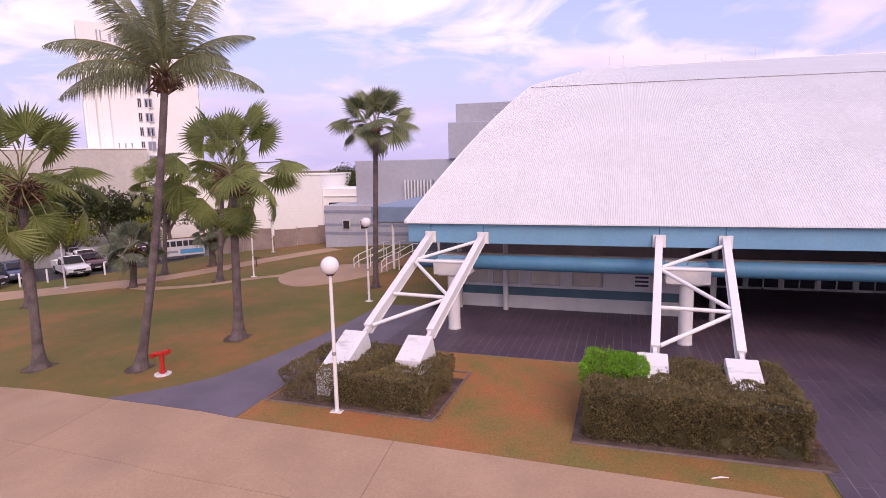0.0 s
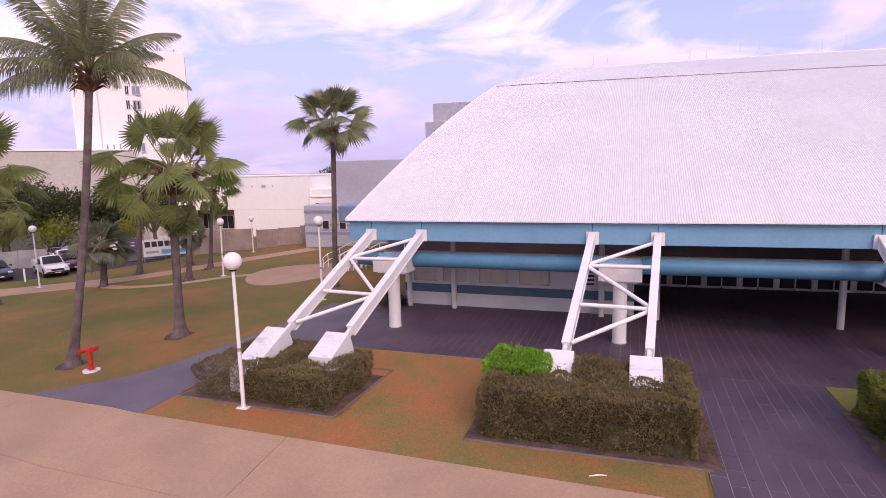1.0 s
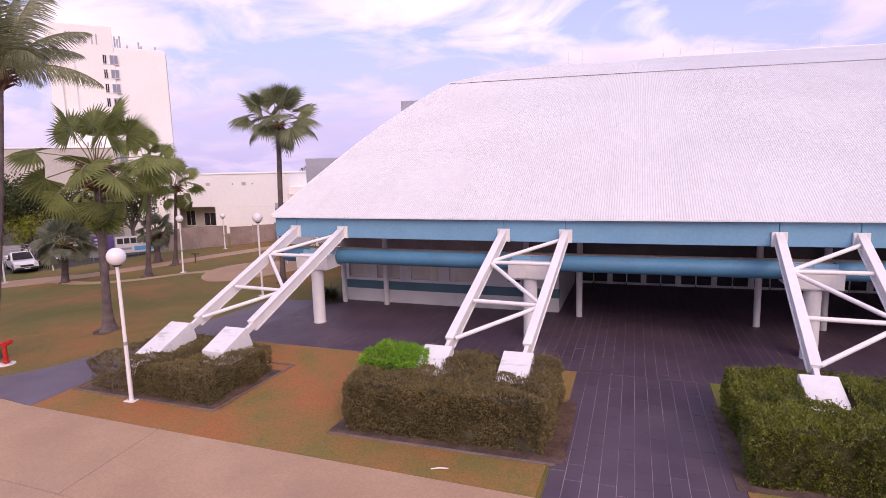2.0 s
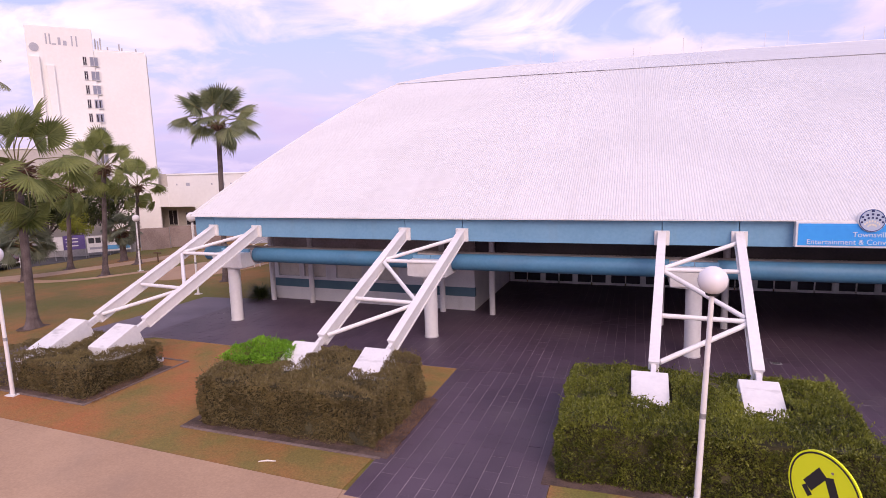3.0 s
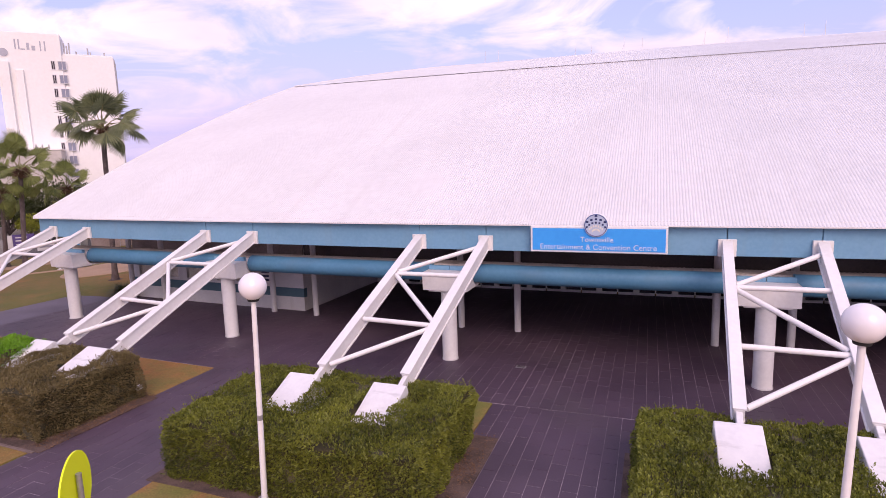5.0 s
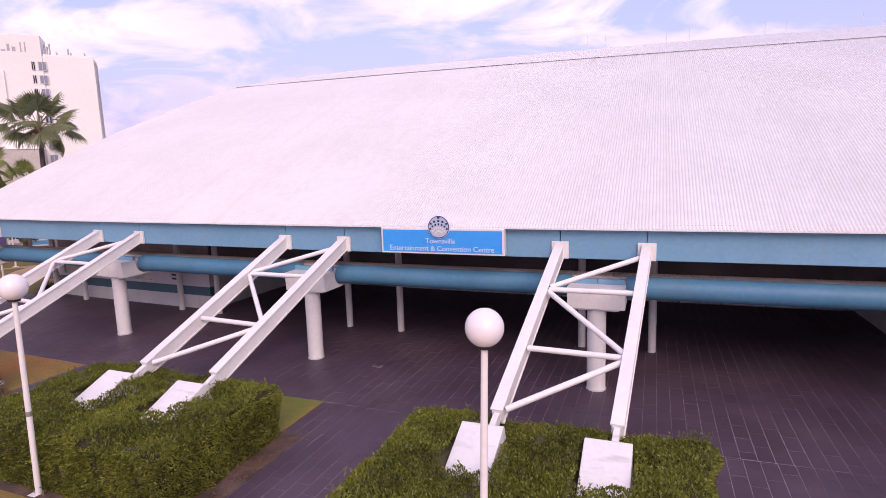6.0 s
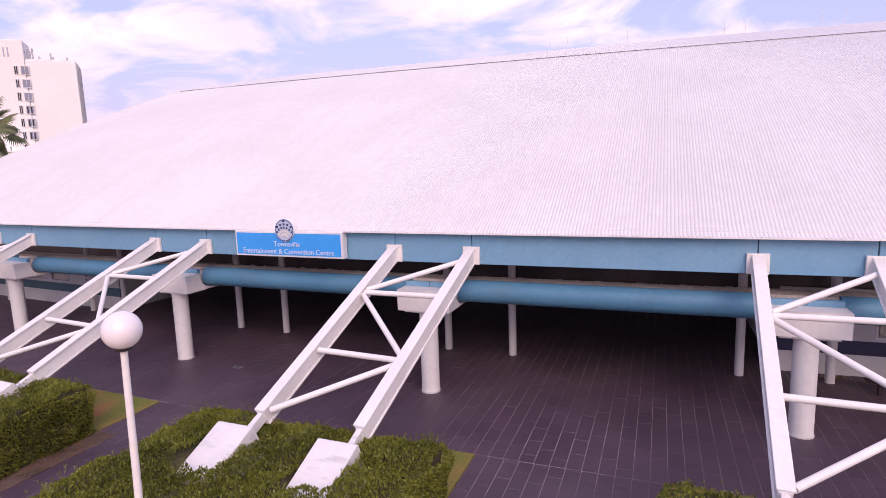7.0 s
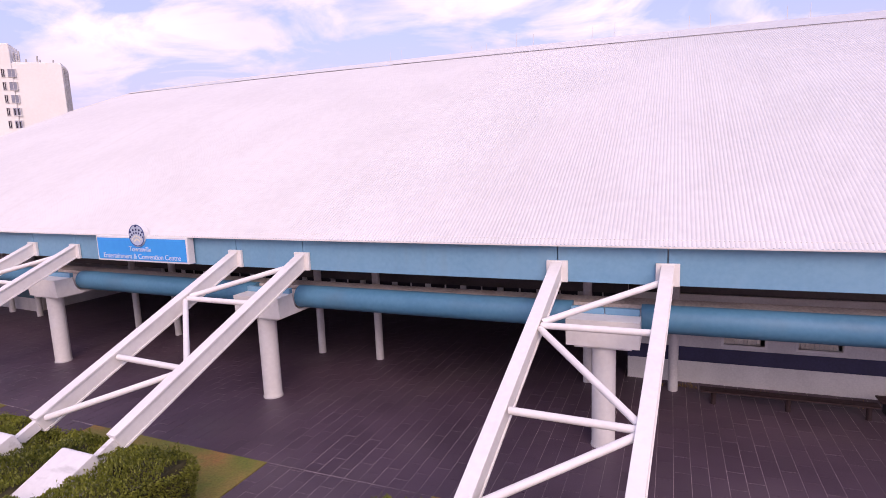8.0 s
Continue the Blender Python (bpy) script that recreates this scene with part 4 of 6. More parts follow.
def fan_meshes(name, material, radius, stalk, ages, seed):
    """Fan leaves: a stalk and a disc of folded, free-tipped segments; one mesh for each age. Returns (blade, stalk) pairs."""
    rnd = random.Random(seed)
    out = []
    for droop, fold, half_span in ages:
        verts, faces = [], []
        n = int(half_span / 4)
        hub = Vector((stalk, 0, -0.10 * stalk * (1 + 2 * droop)))
        span = radians(half_span)
        for k in range(n):
            a = -span + 2 * span * (k + 0.5) / n
            half = span / n
            reach = radius * (1.0 - 0.22 * (abs(a) / span) ** 2) * rnd.uniform(0.92, 1.06)
            def at(r, ang, lift=0.0, loose=0.02):
                q = r / radius
                x, y = math.cos(ang) * r, math.sin(ang) * r
                z = lift - droop * radius * 0.75 * q * q - abs(math.sin(ang)) * r * (0.10 + 0.25 * droop) + rnd.uniform(-loose, loose)
                # the blade folds over past its hub
                return hub + Vector((x * math.cos(fold) + z * math.sin(fold), y, z * math.cos(fold) - x * math.sin(fold)))
            i = len(verts)
            split = radius * (0.62 - 0.12 * (abs(a) / span) ** 2)
            bend = rnd.uniform(-0.04, 0.04)
            verts += [at(0.0, a, 0, 0), at(split, a - half, 0, 0), at(split, a, 0.035), at(split, a + half, 0, 0), at(reach, a + bend, -0.10 * droop - rnd.uniform(0, 0.08))]
            faces += [(i, i + 1, i + 2), (i, i + 2, i + 3), (i + 1, i + 4, i + 2), (i + 2, i + 4, i + 3)]
        blade = bpy.data.meshes.new(name)
        blade.from_pydata([v * U for v in verts], [], faces)
        blade.materials.append(material)
        bm = bmesh.new()
        tube(bm, [(0, 0, 0), (stalk * 0.5, 0, 0.03), tuple(hub), tuple(hub + Vector((radius * 0.35 * math.cos(fold), 0, -radius * 0.35 * math.sin(fold))))], [0.035, 0.024, 0.018, 0.006], 5)
        bmesh.ops.scale(bm, vec=(U, U, U), verts=bm.verts)
        st = bpy.data.meshes.new("stalk")
        bm.to_mesh(st); bm.free()
        st.materials.append(M_stalk)
        out.append((blade, st))
    return out


def feather_meshes(length, seed):
    """Coconut fronds: an arching midrib with two rows of hanging leaflets, at three ages."""
    rnd = random.Random(seed)
    out = []
    for sag in (0.25, 0.55, 0.85):
        verts, faces = [], []
        pts = []
        ang, p = 0.28, Vector((0, 0, 0))
        steps = 24
        for s in range(steps + 1):
            pts.append((p.copy(), ang))
            p = p + Vector((math.cos(ang), 0, math.sin(ang))) * (length / steps)
            ang -= sag * 1.75 / steps * (0.5 + 1.2 * s / steps)
        for k in range(78):
            f = 0.14 + 0.86 * k / 77
            i0 = min(int(f * steps), steps - 1)
            q = pts[i0][0].lerp(pts[i0 + 1][0], f * steps - i0)
            a = pts[i0][1]
            d = Vector((math.cos(a), 0, math.sin(a)))
            ll = 0.95 * (math.sin(math.pi * min(1, 0.18 + 0.80 * f)) ** 0.6) * rnd.uniform(0.85, 1.1) * (length / 3.6)
            for side in (-1, 1):
                if rnd.random() < 0.05:
                    continue
                out_dir = (Vector((0, side, 0)) * 0.80 + d * (0.55 + 0.4 * f) + Vector((0, 0, -0.75 - 0.55 * rnd.random()))).normalized()
                tip_dir = (out_dir + Vector((0, 0, -1.3))).normalized()
                w = d * 0.018
                i = len(verts)
                m = q + out_dir * ll * 0.55
                verts += [q - w, q + w, m + w * 1.1, m - w * 1.1, m + tip_dir * ll * 0.45]
                faces += [(i, i + 1, i + 2, i + 3), (i + 3, i + 2, i + 4)]
        blade = bpy.data.meshes.new("leaflets")
        blade.from_pydata([v * U for v in verts], [], faces)
        blade.materials.append(M_coco)
        bm = bmesh.new()
        tube(bm, [tuple(a) for a, _ in pts], [0.045 - 0.038 * s / steps for s in range(steps + 1)], 5)
        bmesh.ops.scale(bm, vec=(U, U, U), verts=bm.verts)
        st = bpy.data.meshes.new("stalk")
        bm.to_mesh(st); bm.free()
        st.materials.append(M_stalk)
        out.append((blade, st))
    return out


def palm(x, y, top, meshes, label, base_r=0.30, top_r=0.15, count=26, lean=(0, 0), bow=(0, 0), seed=1, low=-55, high=82, size=1.0, husk=0.5, name="fan_palm", z=None, twist=68, curve=0.85):
    """A palm: ringed trunk with a swollen foot, old leaf bases, and single fronds round the crown."""
    rnd = random.Random(seed)
    zb = fall(x, y) if z is None else z
    tree = thing(name, (x, y, zb - 0.03), label, "palm tree", "palms on the lawn")
    h = top - zb
    pts, radii = [], []
    rings = max(14, int(h * 14))
    for k in range(rings + 1):
        f = k / rings
        pts.append((lean[0] * f + bow[0] * math.sin(math.pi * f), lean[1] * f + bow[1] * math.sin(math.pi * f), h * f))
        r = top_r + (base_r - top_r) * (math.exp(-f * h * 2.6) * 0.86 + (1 - f) * 0.14)
        radii.append(r * (1.0 + (0.018 if k % 2 else -0.012) + rnd.uniform(-0.02, 0.02)))
    part("trunk", bar(pts, radii, 12), M_trunk, tree, smooth=False)
    crown = Vector(pts[-1])
    soil = [(0.62 * base_r / 0.4 * (1 + 0.12 * math.sin(3 * a)) * math.cos(a), 0.62 * base_r / 0.4 * (1 + 0.1 * math.cos(2 * a)) * math.sin(a)) for a in (2 * math.pi * k / 18 for k in range(18))]
    part("soil_ring", prism(soil, 0.0, 0.05, axis="z"), M_mulch, tree, "bare brown soil round the trunk")
    bm = bmesh.new()
    for k in range(int(90 * husk)):
        a = k * 2.4
        zz = crown.z - 0.05 - 0.55 * husk * rnd.random() * 1.6
        d = Vector((math.cos(a), math.sin(a), rnd.uniform(0.2, 1.0))).normalized()
        b0 = Vector((crown.x, crown.y, zz)) + Vector((math.cos(a), math.sin(a), 0)) * top_r * 0.7
        tube(bm, [b0, b0 + d * rnd.uniform(0.15, 0.42) * (0.6 + husk), b0 + d * 0.45 * (0.6 + husk) + Vector((0, 0, -rnd.uniform(0.05, 0.35)))], [0.055, 0.035, 0.01], 4)
    if len(bm.verts):
        part("leaf_base_husk", bm, M_husk, tree, "brown fibrous old leaf bases")
    else:
        bm.free()
    for k in range(count):
        f = (k + 0.5) / count
        az = k * 137.508 + rnd.uniform(-14, 14)
        el = high + (low - high) * f ** curve + rnd.uniform(-8, 8)
        pick = 0 if el > 35 else (1 if el > -5 else 2)
        blade, st = meshes[min(pick, len(meshes) - 1)]
        m = Matrix.Translation(crown * U) @ pose(0, 0, 0.0, 0, 0, az) @ pose(0, 0, 0, 0, -el, 0) @ pose(0, 0, 0, rnd.choice((-1, 1)) * rnd.uniform(0.35, 1.0) * twist * (1.0 if el > 25 else 0.55), 0, 0)
        s = size * rnd.uniform(0.85, 1.08)
        frond = share("frond", blade, tree)
        frond.matrix_basis = m @ Matrix.Diagonal((s, s, s, 1))
        share("stalk", st, frond)
    return tree


AGES = ((0.06, 0.20, 136), (0.20, 0.55, 122), (0.30, 0.95, 70))
fan_big = fan_meshes("frond", M_fan, 1.30, 1.95, AGES, 21)
fan_long = fan_meshes("frond", M_fan, 1.25, 2.0, AGES, 26)
fan_dark = fan_meshes("frond", M_fan_dark, 1.10, 1.42, ((0.12, 0.20, 134), (0.26, 0.60, 118), (0.40, 0.95, 92)), 22)
fan_silver = fan_meshes("frond", M_silver, 0.85, 0.95, AGES, 23)
feather = feather_meshes(3.75, 24)

palm(-10.05, -1.65, 6.69, fan_long, "fan palm with hanging lower leaves and brown leaf bases", 0.42, 0.14, 25, lean=(0.25, 0), seed=3, husk=1.1, size=1.0, low=-80, curve=0.95)
palm(-11.6, -5.4, 10.0, feather, "tall leaning coconut palm with feather fronds", 0.36, 0.115, 18, lean=(2.1, 0.1), bow=(0.15, 0), seed=4, low=-12, high=84, twist=30, name="coconut_palm", husk=0.7)
palm(-16.1, -5.5, 6.52, fan_big, "fan palm with broad bright green leaves", 0.42, 0.135, 26, lean=(0.2, 0), seed=7, husk=1.0, size=1.08, low=-58)
palm(-7.75, 8.2, 8.85, fan_dark, "slender dark-trunked fan palm with a round crown", 0.26, 0.13, 20, lean=(0.35, 0), seed=36, low=-14, high=86, husk=0.3, size=1.08, twist=62, curve=0.85)
palm(-20.3, 11.4, 6.75, fan_big, "fan palm with a tapering trunk beside the path", 0.36, 0.135, 22, seed=15, size=0.85, low=-55, husk=0.7, lean=(0.9, 0))
palm(-28.85, 4.7, 4.82, fan_big, "fan palm beside the footpath", 0.34, 0.14, 22, seed=17, size=0.93, husk=0.8)
palm(-27.6, 14.8, 5.3, fan_big, "fan palm near the hoarding", 0.36, 0.14, 22, seed=19, size=0.87, husk=1.0, lean=(0.7, 0))
palm(-22.4, 16.4, 5.25, fan_big, "slim fan palm near the hoarding", 0.34, 0.11, 20, seed=25, size=0.75, husk=0.5, lean=(0.7, 0))
palm(-26.0, 9.9, 1.55, fan_silver, "short silvery fan palm on the lawn", 0.30, 0.20, 24, seed=27, low=-15, size=1.3, husk=0.6, lean=(0.3, 0))
palm(-26.0, 18.5, 1.5, fan_silver, "short silvery fan palm near the hoarding", 0.36, 0.22, 20, seed=29, size=1.05, low=-35, husk=0.7)


# ---- broadleaf trees and shrubs ----
M_tree = leafy("tree leaf", (0.022, 0.036, 0.012), (0.085, 0.105, 0.030), scale=0.5)
M_yellow = leafy("yellow-green shrub leaf", (0.12, 0.15, 0.012), (0.32, 0.33, 0.04), scale=0.7)


def broad_tree(x, y, height, spread, label, material, seed, leaves=5000, leaf=(0.09, 0.17), clear=0.35, name="tree", category="tree"):
    rnd = random.Random(seed)
    z = fall(x, y)
    t = thing(name, (x, y, z - 0.02), label, category)
    bm = bmesh.new()
    fork = height * clear
    tube(bm, [(0, 0, 0), (0.04, 0.02, fork * 0.5), (0, 0, fork)], [spread * 0.09, spread * 0.07, spread * 0.055], 8)
    lumps = []
    for k in range(13):
        a = k * 2.399
        rr = spread * math.sqrt((k + 0.5) / 13) * rnd.uniform(0.6, 0.9)
        c = Vector((math.cos(a) * rr, math.sin(a) * rr, fork + (height - fork) * rnd.uniform(0.30, 0.80) * (1.05 - 0.4 * (rr / spread) ** 2)))
        lumps.append((c, spread * rnd.uniform(0.30, 0.46)))
        tube(bm, [(0, 0, fork * 0.9), tuple(c * 0.55 + Vector((0, 0, fork * 0.5))), tuple(c)], [spread * 0.04, spread * 0.022, spread * 0.006], 5)
    part("trunk", bm, M_trunk, t)
    verts, faces = [], []
    for _ in range(leaves):
        c, r = rnd.choice(lumps)
        d = Vector((rnd.gauss(0, 1), rnd.gauss(0, 1), rnd.gauss(0, 0.8))).normalized()
        p = c + d * r * rnd.uniform(0.55, 1.08)
        if p.z < 0.05:
            continue
        s = rnd.uniform(*leaf)
        up = (d + Vector((rnd.gauss(0, .7), rnd.gauss(0, .7), rnd.gauss(0, .7)))).normalized()
        side = up.cross(Vector((rnd.gauss(0, 1), rnd.gauss(0, 1), rnd.gauss(0, 1)))).normalized()
        i = len(verts)
        verts += [p, p + up * s * .6 + side * s * .4, p + up * s * 1.3, p + up * s * .6 - side * s * .4]
        faces.append((i, i + 1, i + 2, i + 3))
    mesh_part("crown", verts, faces, material, t)["kind"] = "stuff"
    return t


for k, (x, y, h, s, sd) in enumerate(((-50.3, 12.8, 6.6, 3.6, 1), (-47.2, 19.6, 6.2, 3.4, 2), (-42.9, 25.3, 5.4, 3.0, 3), (-56.9, 5.9, 6.2, 3.6, 4), (-39.6, 29.9, 5.8, 2.8, 5), (-59.9, 15, 7.2, 3.8, 6), (-45.5, 22.6, 6.6, 3.5, 7), (-42.2, 27.7, 4.8, 2.5, 8), (-50.7, 22.1, 7.2, 3.7, 9))):
    broad_tree(x, y, h * 1.3, s * 1.1, "dark leafy tree behind the car park", M_tree, 40 + sd, 4200, leaf=(0.14, 0.26), clear=0.25)
broad_tree(-43.1, 21.2, 4.9, 2.5, "yellow-green leafy shrub behind the car park", M_yellow, 61, 2600, leaf=(0.10, 0.2), clear=0.2, name="shrub", category="shrub")
broad_tree(-37.4, 24.0, 4.3, 1.4, "yellow-green leafy shrub near the hoarding", M_yellow, 62, 2200, leaf=(0.08, 0.17), clear=0.3, name="shrub", category="shrub")
broad_tree(-26.9, 50.4, 8.3, 3.0, "round dark green tree behind the white building", M_tree, 63, 5200, leaf=(0.12, 0.24), clear=0.45)



def spiky_clump(x, y, count, reach, label, material, seed):
    """A low tussock of pointed leaves that arch out from one crown."""
    rnd = random.Random(seed)
    t = thing("spiky_plant", (x, y, fall(x, y) + 0.03), label, "shrub")
    verts, faces = [], []
    for k in range(count):
        a, rise = rnd.uniform(0, 6.283), rnd.uniform(0.35, 1.45)
        out = Vector((math.cos(a), math.sin(a), 0))
        side = Vector((-out.y, out.x, 0)) * rnd.uniform(0.014, 0.024)
        length = reach * rnd.uniform(0.7, 1.1)
        p = out * rnd.uniform(0.0, 0.16)
        i = len(verts)
        for s in range(4):
            w = side * (1.0, 1.2, 0.8, 0.1)[s]
            verts += [p - w, p + w]
            p = p + (out * math.cos(rise) + Vector((0, 0, math.sin(rise)))) * length / 3
            p.z = max(p.z, 0.01)
            rise -= 0.42
        faces += [(i + 2 * s, i + 2 * s + 1, i + 2 * s + 3, i + 2 * s + 2) for s in range(3)]
    mesh_part("leaves", verts, faces, material, t)["kind"] = "stuff"


spiky_clump(-2.75, 4.45, 520, 0.92, "low dark green spiky plant beside the entrance wall", M_tree, 64)

# ---- buildings behind ----
M_far_white = surface("white render", (0.84, 0.83, 0.81), (0.89, 0.88, 0.86), scale=0.15, fine=2.5, rough=0.75, bump=0.03,
                      stain=((0.66, 0.63, 0.61), 0.25, 0.58, 0.88, 0.3, (1, 1, 0.15)))
M_far_grey = surface("grey-lavender cladding", (0.38, 0.39, 0.45), (0.45, 0.46, 0.52), scale=0.2, fine=3, rough=0.6, bump=0.03,
                     stain=((0.28, 0.28, 0.33), 0.3, 0.5, 0.8, 0.4, (0.3, 1, 1)))
M_porch = surface("grey-blue porch fascia", (0.20, 0.29, 0.42), (0.25, 0.34, 0.47), scale=0.4, fine=6, rough=0.6, bump=0.03)
M_stripe = surface("grey-blue stripe", (0.22, 0.24, 0.32), (0.28, 0.30, 0.38), scale=0.4, fine=6, rough=0.6, bump=0.03)
M_curtain = surface("pale curtain", (0.45, 0.44, 0.44), (0.60, 0.58, 0.56), scale=0.8, fine=6, rough=0.9, bump=0)

tower = thing("hotel_tower", (-42.6, 40.7, -1), "tall white hotel tower with one column of windows", "tower", turn=47)
tower.scale = (0.9, 0.9, 0.9)
part("lift_block", slab(-13.5, -6.2, 0, 4.8, -1.5, 26.9, 0.05), M_far_white, tower)
part("room_block", slab(-6.19, 0, 0.2, 4.8, -1.5, 24.2, 0.05), M_far_white, tower)
part("shaft", slab(-13.2, -12.2, -0.5, -0.001, 0, 23.0, 0.05), M_far_white, tower)
part("shaft", slab(-11.6, -10.7, -0.4, -0.001, 0, 22.0, 0.05), M_far_white, tower)
part("parapet", slab(-6.1, -0.1, 0.3, 4.7, 24.21, 24.4, 0.03), M_far_white, tower)
bm = bar([(-12.7, -0.10, 24.2), (-12.7, -0.01, 24.2)], 0.52, 24)
part("round_vent", bm, M_far_grey, tower)
for x, z, w, h in ((-11.3, 25.3, 0.16, 1.3), (-10.9, 25.3, 0.16, 1.3), (-10.5, 24.7, 0.5, 0.16), (-9.9, 25.1, 0.3, 0.9), (-9.3, 24.9, 0.4, 0.6), (-8.5, 25.2, 0.16, 1.3), (-8.0, 25.2, 0.16, 1.3)):
    part("faded_mark", slab(x - w / 2, x + w / 2, -0.03, -0.004, z - h / 2, z + h / 2), M_far_grey, tower)
for k in range(11):
    z = 22.75 - 1.825 * k
    for x0, x1 in ((-7.55, -7.05), (-6.75, -5.75)):
        bm = bmesh.new()
        y = -0.10
        for c in ((x0, x0 + 0.07, z - 0.6, z + 0.6), (x1 - 0.07, x1, z - 0.6, z + 0.6), (x0 + 0.07, x1 - 0.07, z + 0.53, z + 0.6), (x0 + 0.07, x1 - 0.07, z - 0.6, z - 0.53), ((x0 + x1) / 2 - 0.025, (x0 + x1) / 2 + 0.025, z - 0.53, z + 0.53)):
            box(bm, c[0], c[1], y, y + 0.095 if x1 < -6.2 else y + 0.28, c[2], c[3])
        win = part("window", bm, M_frame, tower)
        part("pane", slab(x0 + 0.07, x1 - 0.07, y + 0.03, y + 0.04, z - 0.53, z + 0.53), M_stripe if x0 > -7 else M_glass, win)
        if x0 > -7 and k in (3, 4, 5):
            for bx in (-6.6, -6.15):
                part("curtain", slab(bx, bx + 0.16, y + 0.015, y + 0.025, z - 0.5, z + 0.4), M_glass, win)
for k, (x, h) in enumerate(((-6.0, 1.5), (-5.7, 1.2), (-5.4, 1.6), (-4.6, 0.5), (-3.2, 1.0), (-2.9, 0.5), (-1.2, 0.5))):
    part("roof_plant", slab(x, x + 0.18, 1.0, 1.3, 24.41, 24.41 + h, 0.01), M_galv, tower)
for k in range(5):
    part("balcony_fin", slab(0.001, 0.12, 0.6 + k * 0.95, 0.75 + k * 0.95, 0, 23.9), M_curtain, tower)

M_podium = surface("cream-grey concrete", (0.50, 0.46, 0.42), (0.60, 0.56, 0.51), scale=0.2, fine=3, rough=0.8, bump=0.03)
podium = thing("podium_building", (-44.6, 35.7, -1), "low flat-roofed pale grey podium before the tower", "building", turn=45)
podium.scale = (0.92, 0.92, 0.92)
part("wall", slab(-34, -1.6, -1.4, 2.4, -1.5, 11.0, 0.05), M_podium, podium)
part("coping", slab(-34.1, -1.5, -1.5, 2.5, 11.01, 11.2, 0.03), M_far_white, podium)
for k in range(3):
    part("vent", bar([(-4.5 + k * 0.7, 0, 11.2), (-4.5 + k * 0.7, 0, 11.8)], 0.08, 8), M_galv, podium)

block = thing("white_building", (-37.2, 40.8, -1), "plain white flat-roofed building with an open undercroft behind a fence", "building")
part("low_wall", slab(-15.0, -4.1, 0, 9, 2.75, 5.3, 0.04), M_far_white, block, "white wall over the undercroft")
part("high_wall", slab(-4.099, 10.2, 0, 9, 2.75, 6.75, 0.04), M_far_white, block)
part("end_wall", slab(-0.15, 10.2, 0.004, 9, -1, 2.748, 0.03), M_far_white, block)
part("coping", slab(-4.15, 10.3, -0.08, 9.1, 6.76, 6.92, 0.03), M_far_white, block)
part("roof_block", slab(-6.9, -4.2, 1.5, 6, 5.301, 6.95, 0.03), M_podium, block, "pale grey rooftop plant block")
part("back_wall", slab(-15.0, -0.16, 2.6, 2.9, -1, 2.74), M_podium, block)
for x in (-14.9, -11.2, -7.5):
    part("pier", slab(x, x + 0.45, 0.05, 0.5, -1, 2.745, 0.02), M_far_white, block)
for x0, x1, z1 in ((-13.6, -11.8, 2.1), (-10.4, -8.3, 2.2), (-6.7, -5.2, 2.2), (-3.9, -2.0, 1.9)):
    w = part("window", slab(x0, x1, 2.50, 2.598, 0.1, z1, 0.01), M_frame, block)
    part("pane", slab(x0 + 0.1, (x0 + x1) / 2 - 0.04, 2.48, 2.499, 0.2, z1 - 0.1), M_glass, w)
    part("pane", slab((x0 + x1) / 2 + 0.04, x1 - 0.1, 2.48, 2.499, 0.2, z1 - 0.1), M_glass, w)
for x, w, h in ((-1.2, 0.55, 0.38), (4.0, 0.55, 0.38), (-2.7, 0.18, 0.2), (2.6, 0.18, 0.2), (5.4, 0.2, 0.2)):
    part("vent_grille", slab(x, x + w, -0.05, -0.004, 5.6 - h / 2, 5.6 + h / 2, 0.01), M_far_grey, block)

shop = thing("white_shop", (-21.9, 41.3, -0.6), "low white building with a dark window strip", "building")
part("wall", slab(-5.2, 4, 0, 7, -1, 4.75, 0.04), M_far_white, shop)
part("canopy", slab(-5.3, 4.1, -0.15, -0.004, 3.8, 3.95, 0.03), M_far_white, shop)
part("window_strip", slab(-4.4, -1.0, -0.06, -0.004, 1.6, 3.1, 0.01), M_glass, shop)
part("air_conditioner", slab(0.2, 2.0, -0.3, -0.004, 2.2, 3.0, 0.05), M_far_grey, shop)

wing = thing("rear_wing", (-11.55, 32.3, -0.37), "stepped grey-lavender rear block of the hall", "building")
part("low_wall", slab(-5.6, 12, -4.2, 14, -1.5, 7.6, 0.04), M_far_grey, wing)
part("mid_wall", slab(3.4, 12, -4.6, 14, 7.601, 10.7, 0.04), M_far_grey, wing)
part("high_wall", slab(4.0, 12, -4.1, 14, 10.701, 12.3, 0.04), M_far_grey, wing)
wf = part("window", slab(-0.8, 1.9, -4.40, -4.201, 3.4, 5.8, 0.02), M_stripe, wing)
for k in range(9):
    part("fin", slab(-0.75 + k * 0.3, -0.67 + k * 0.3, -4.62, -4.401, 3.4, 5.8), M_far_white, wf)

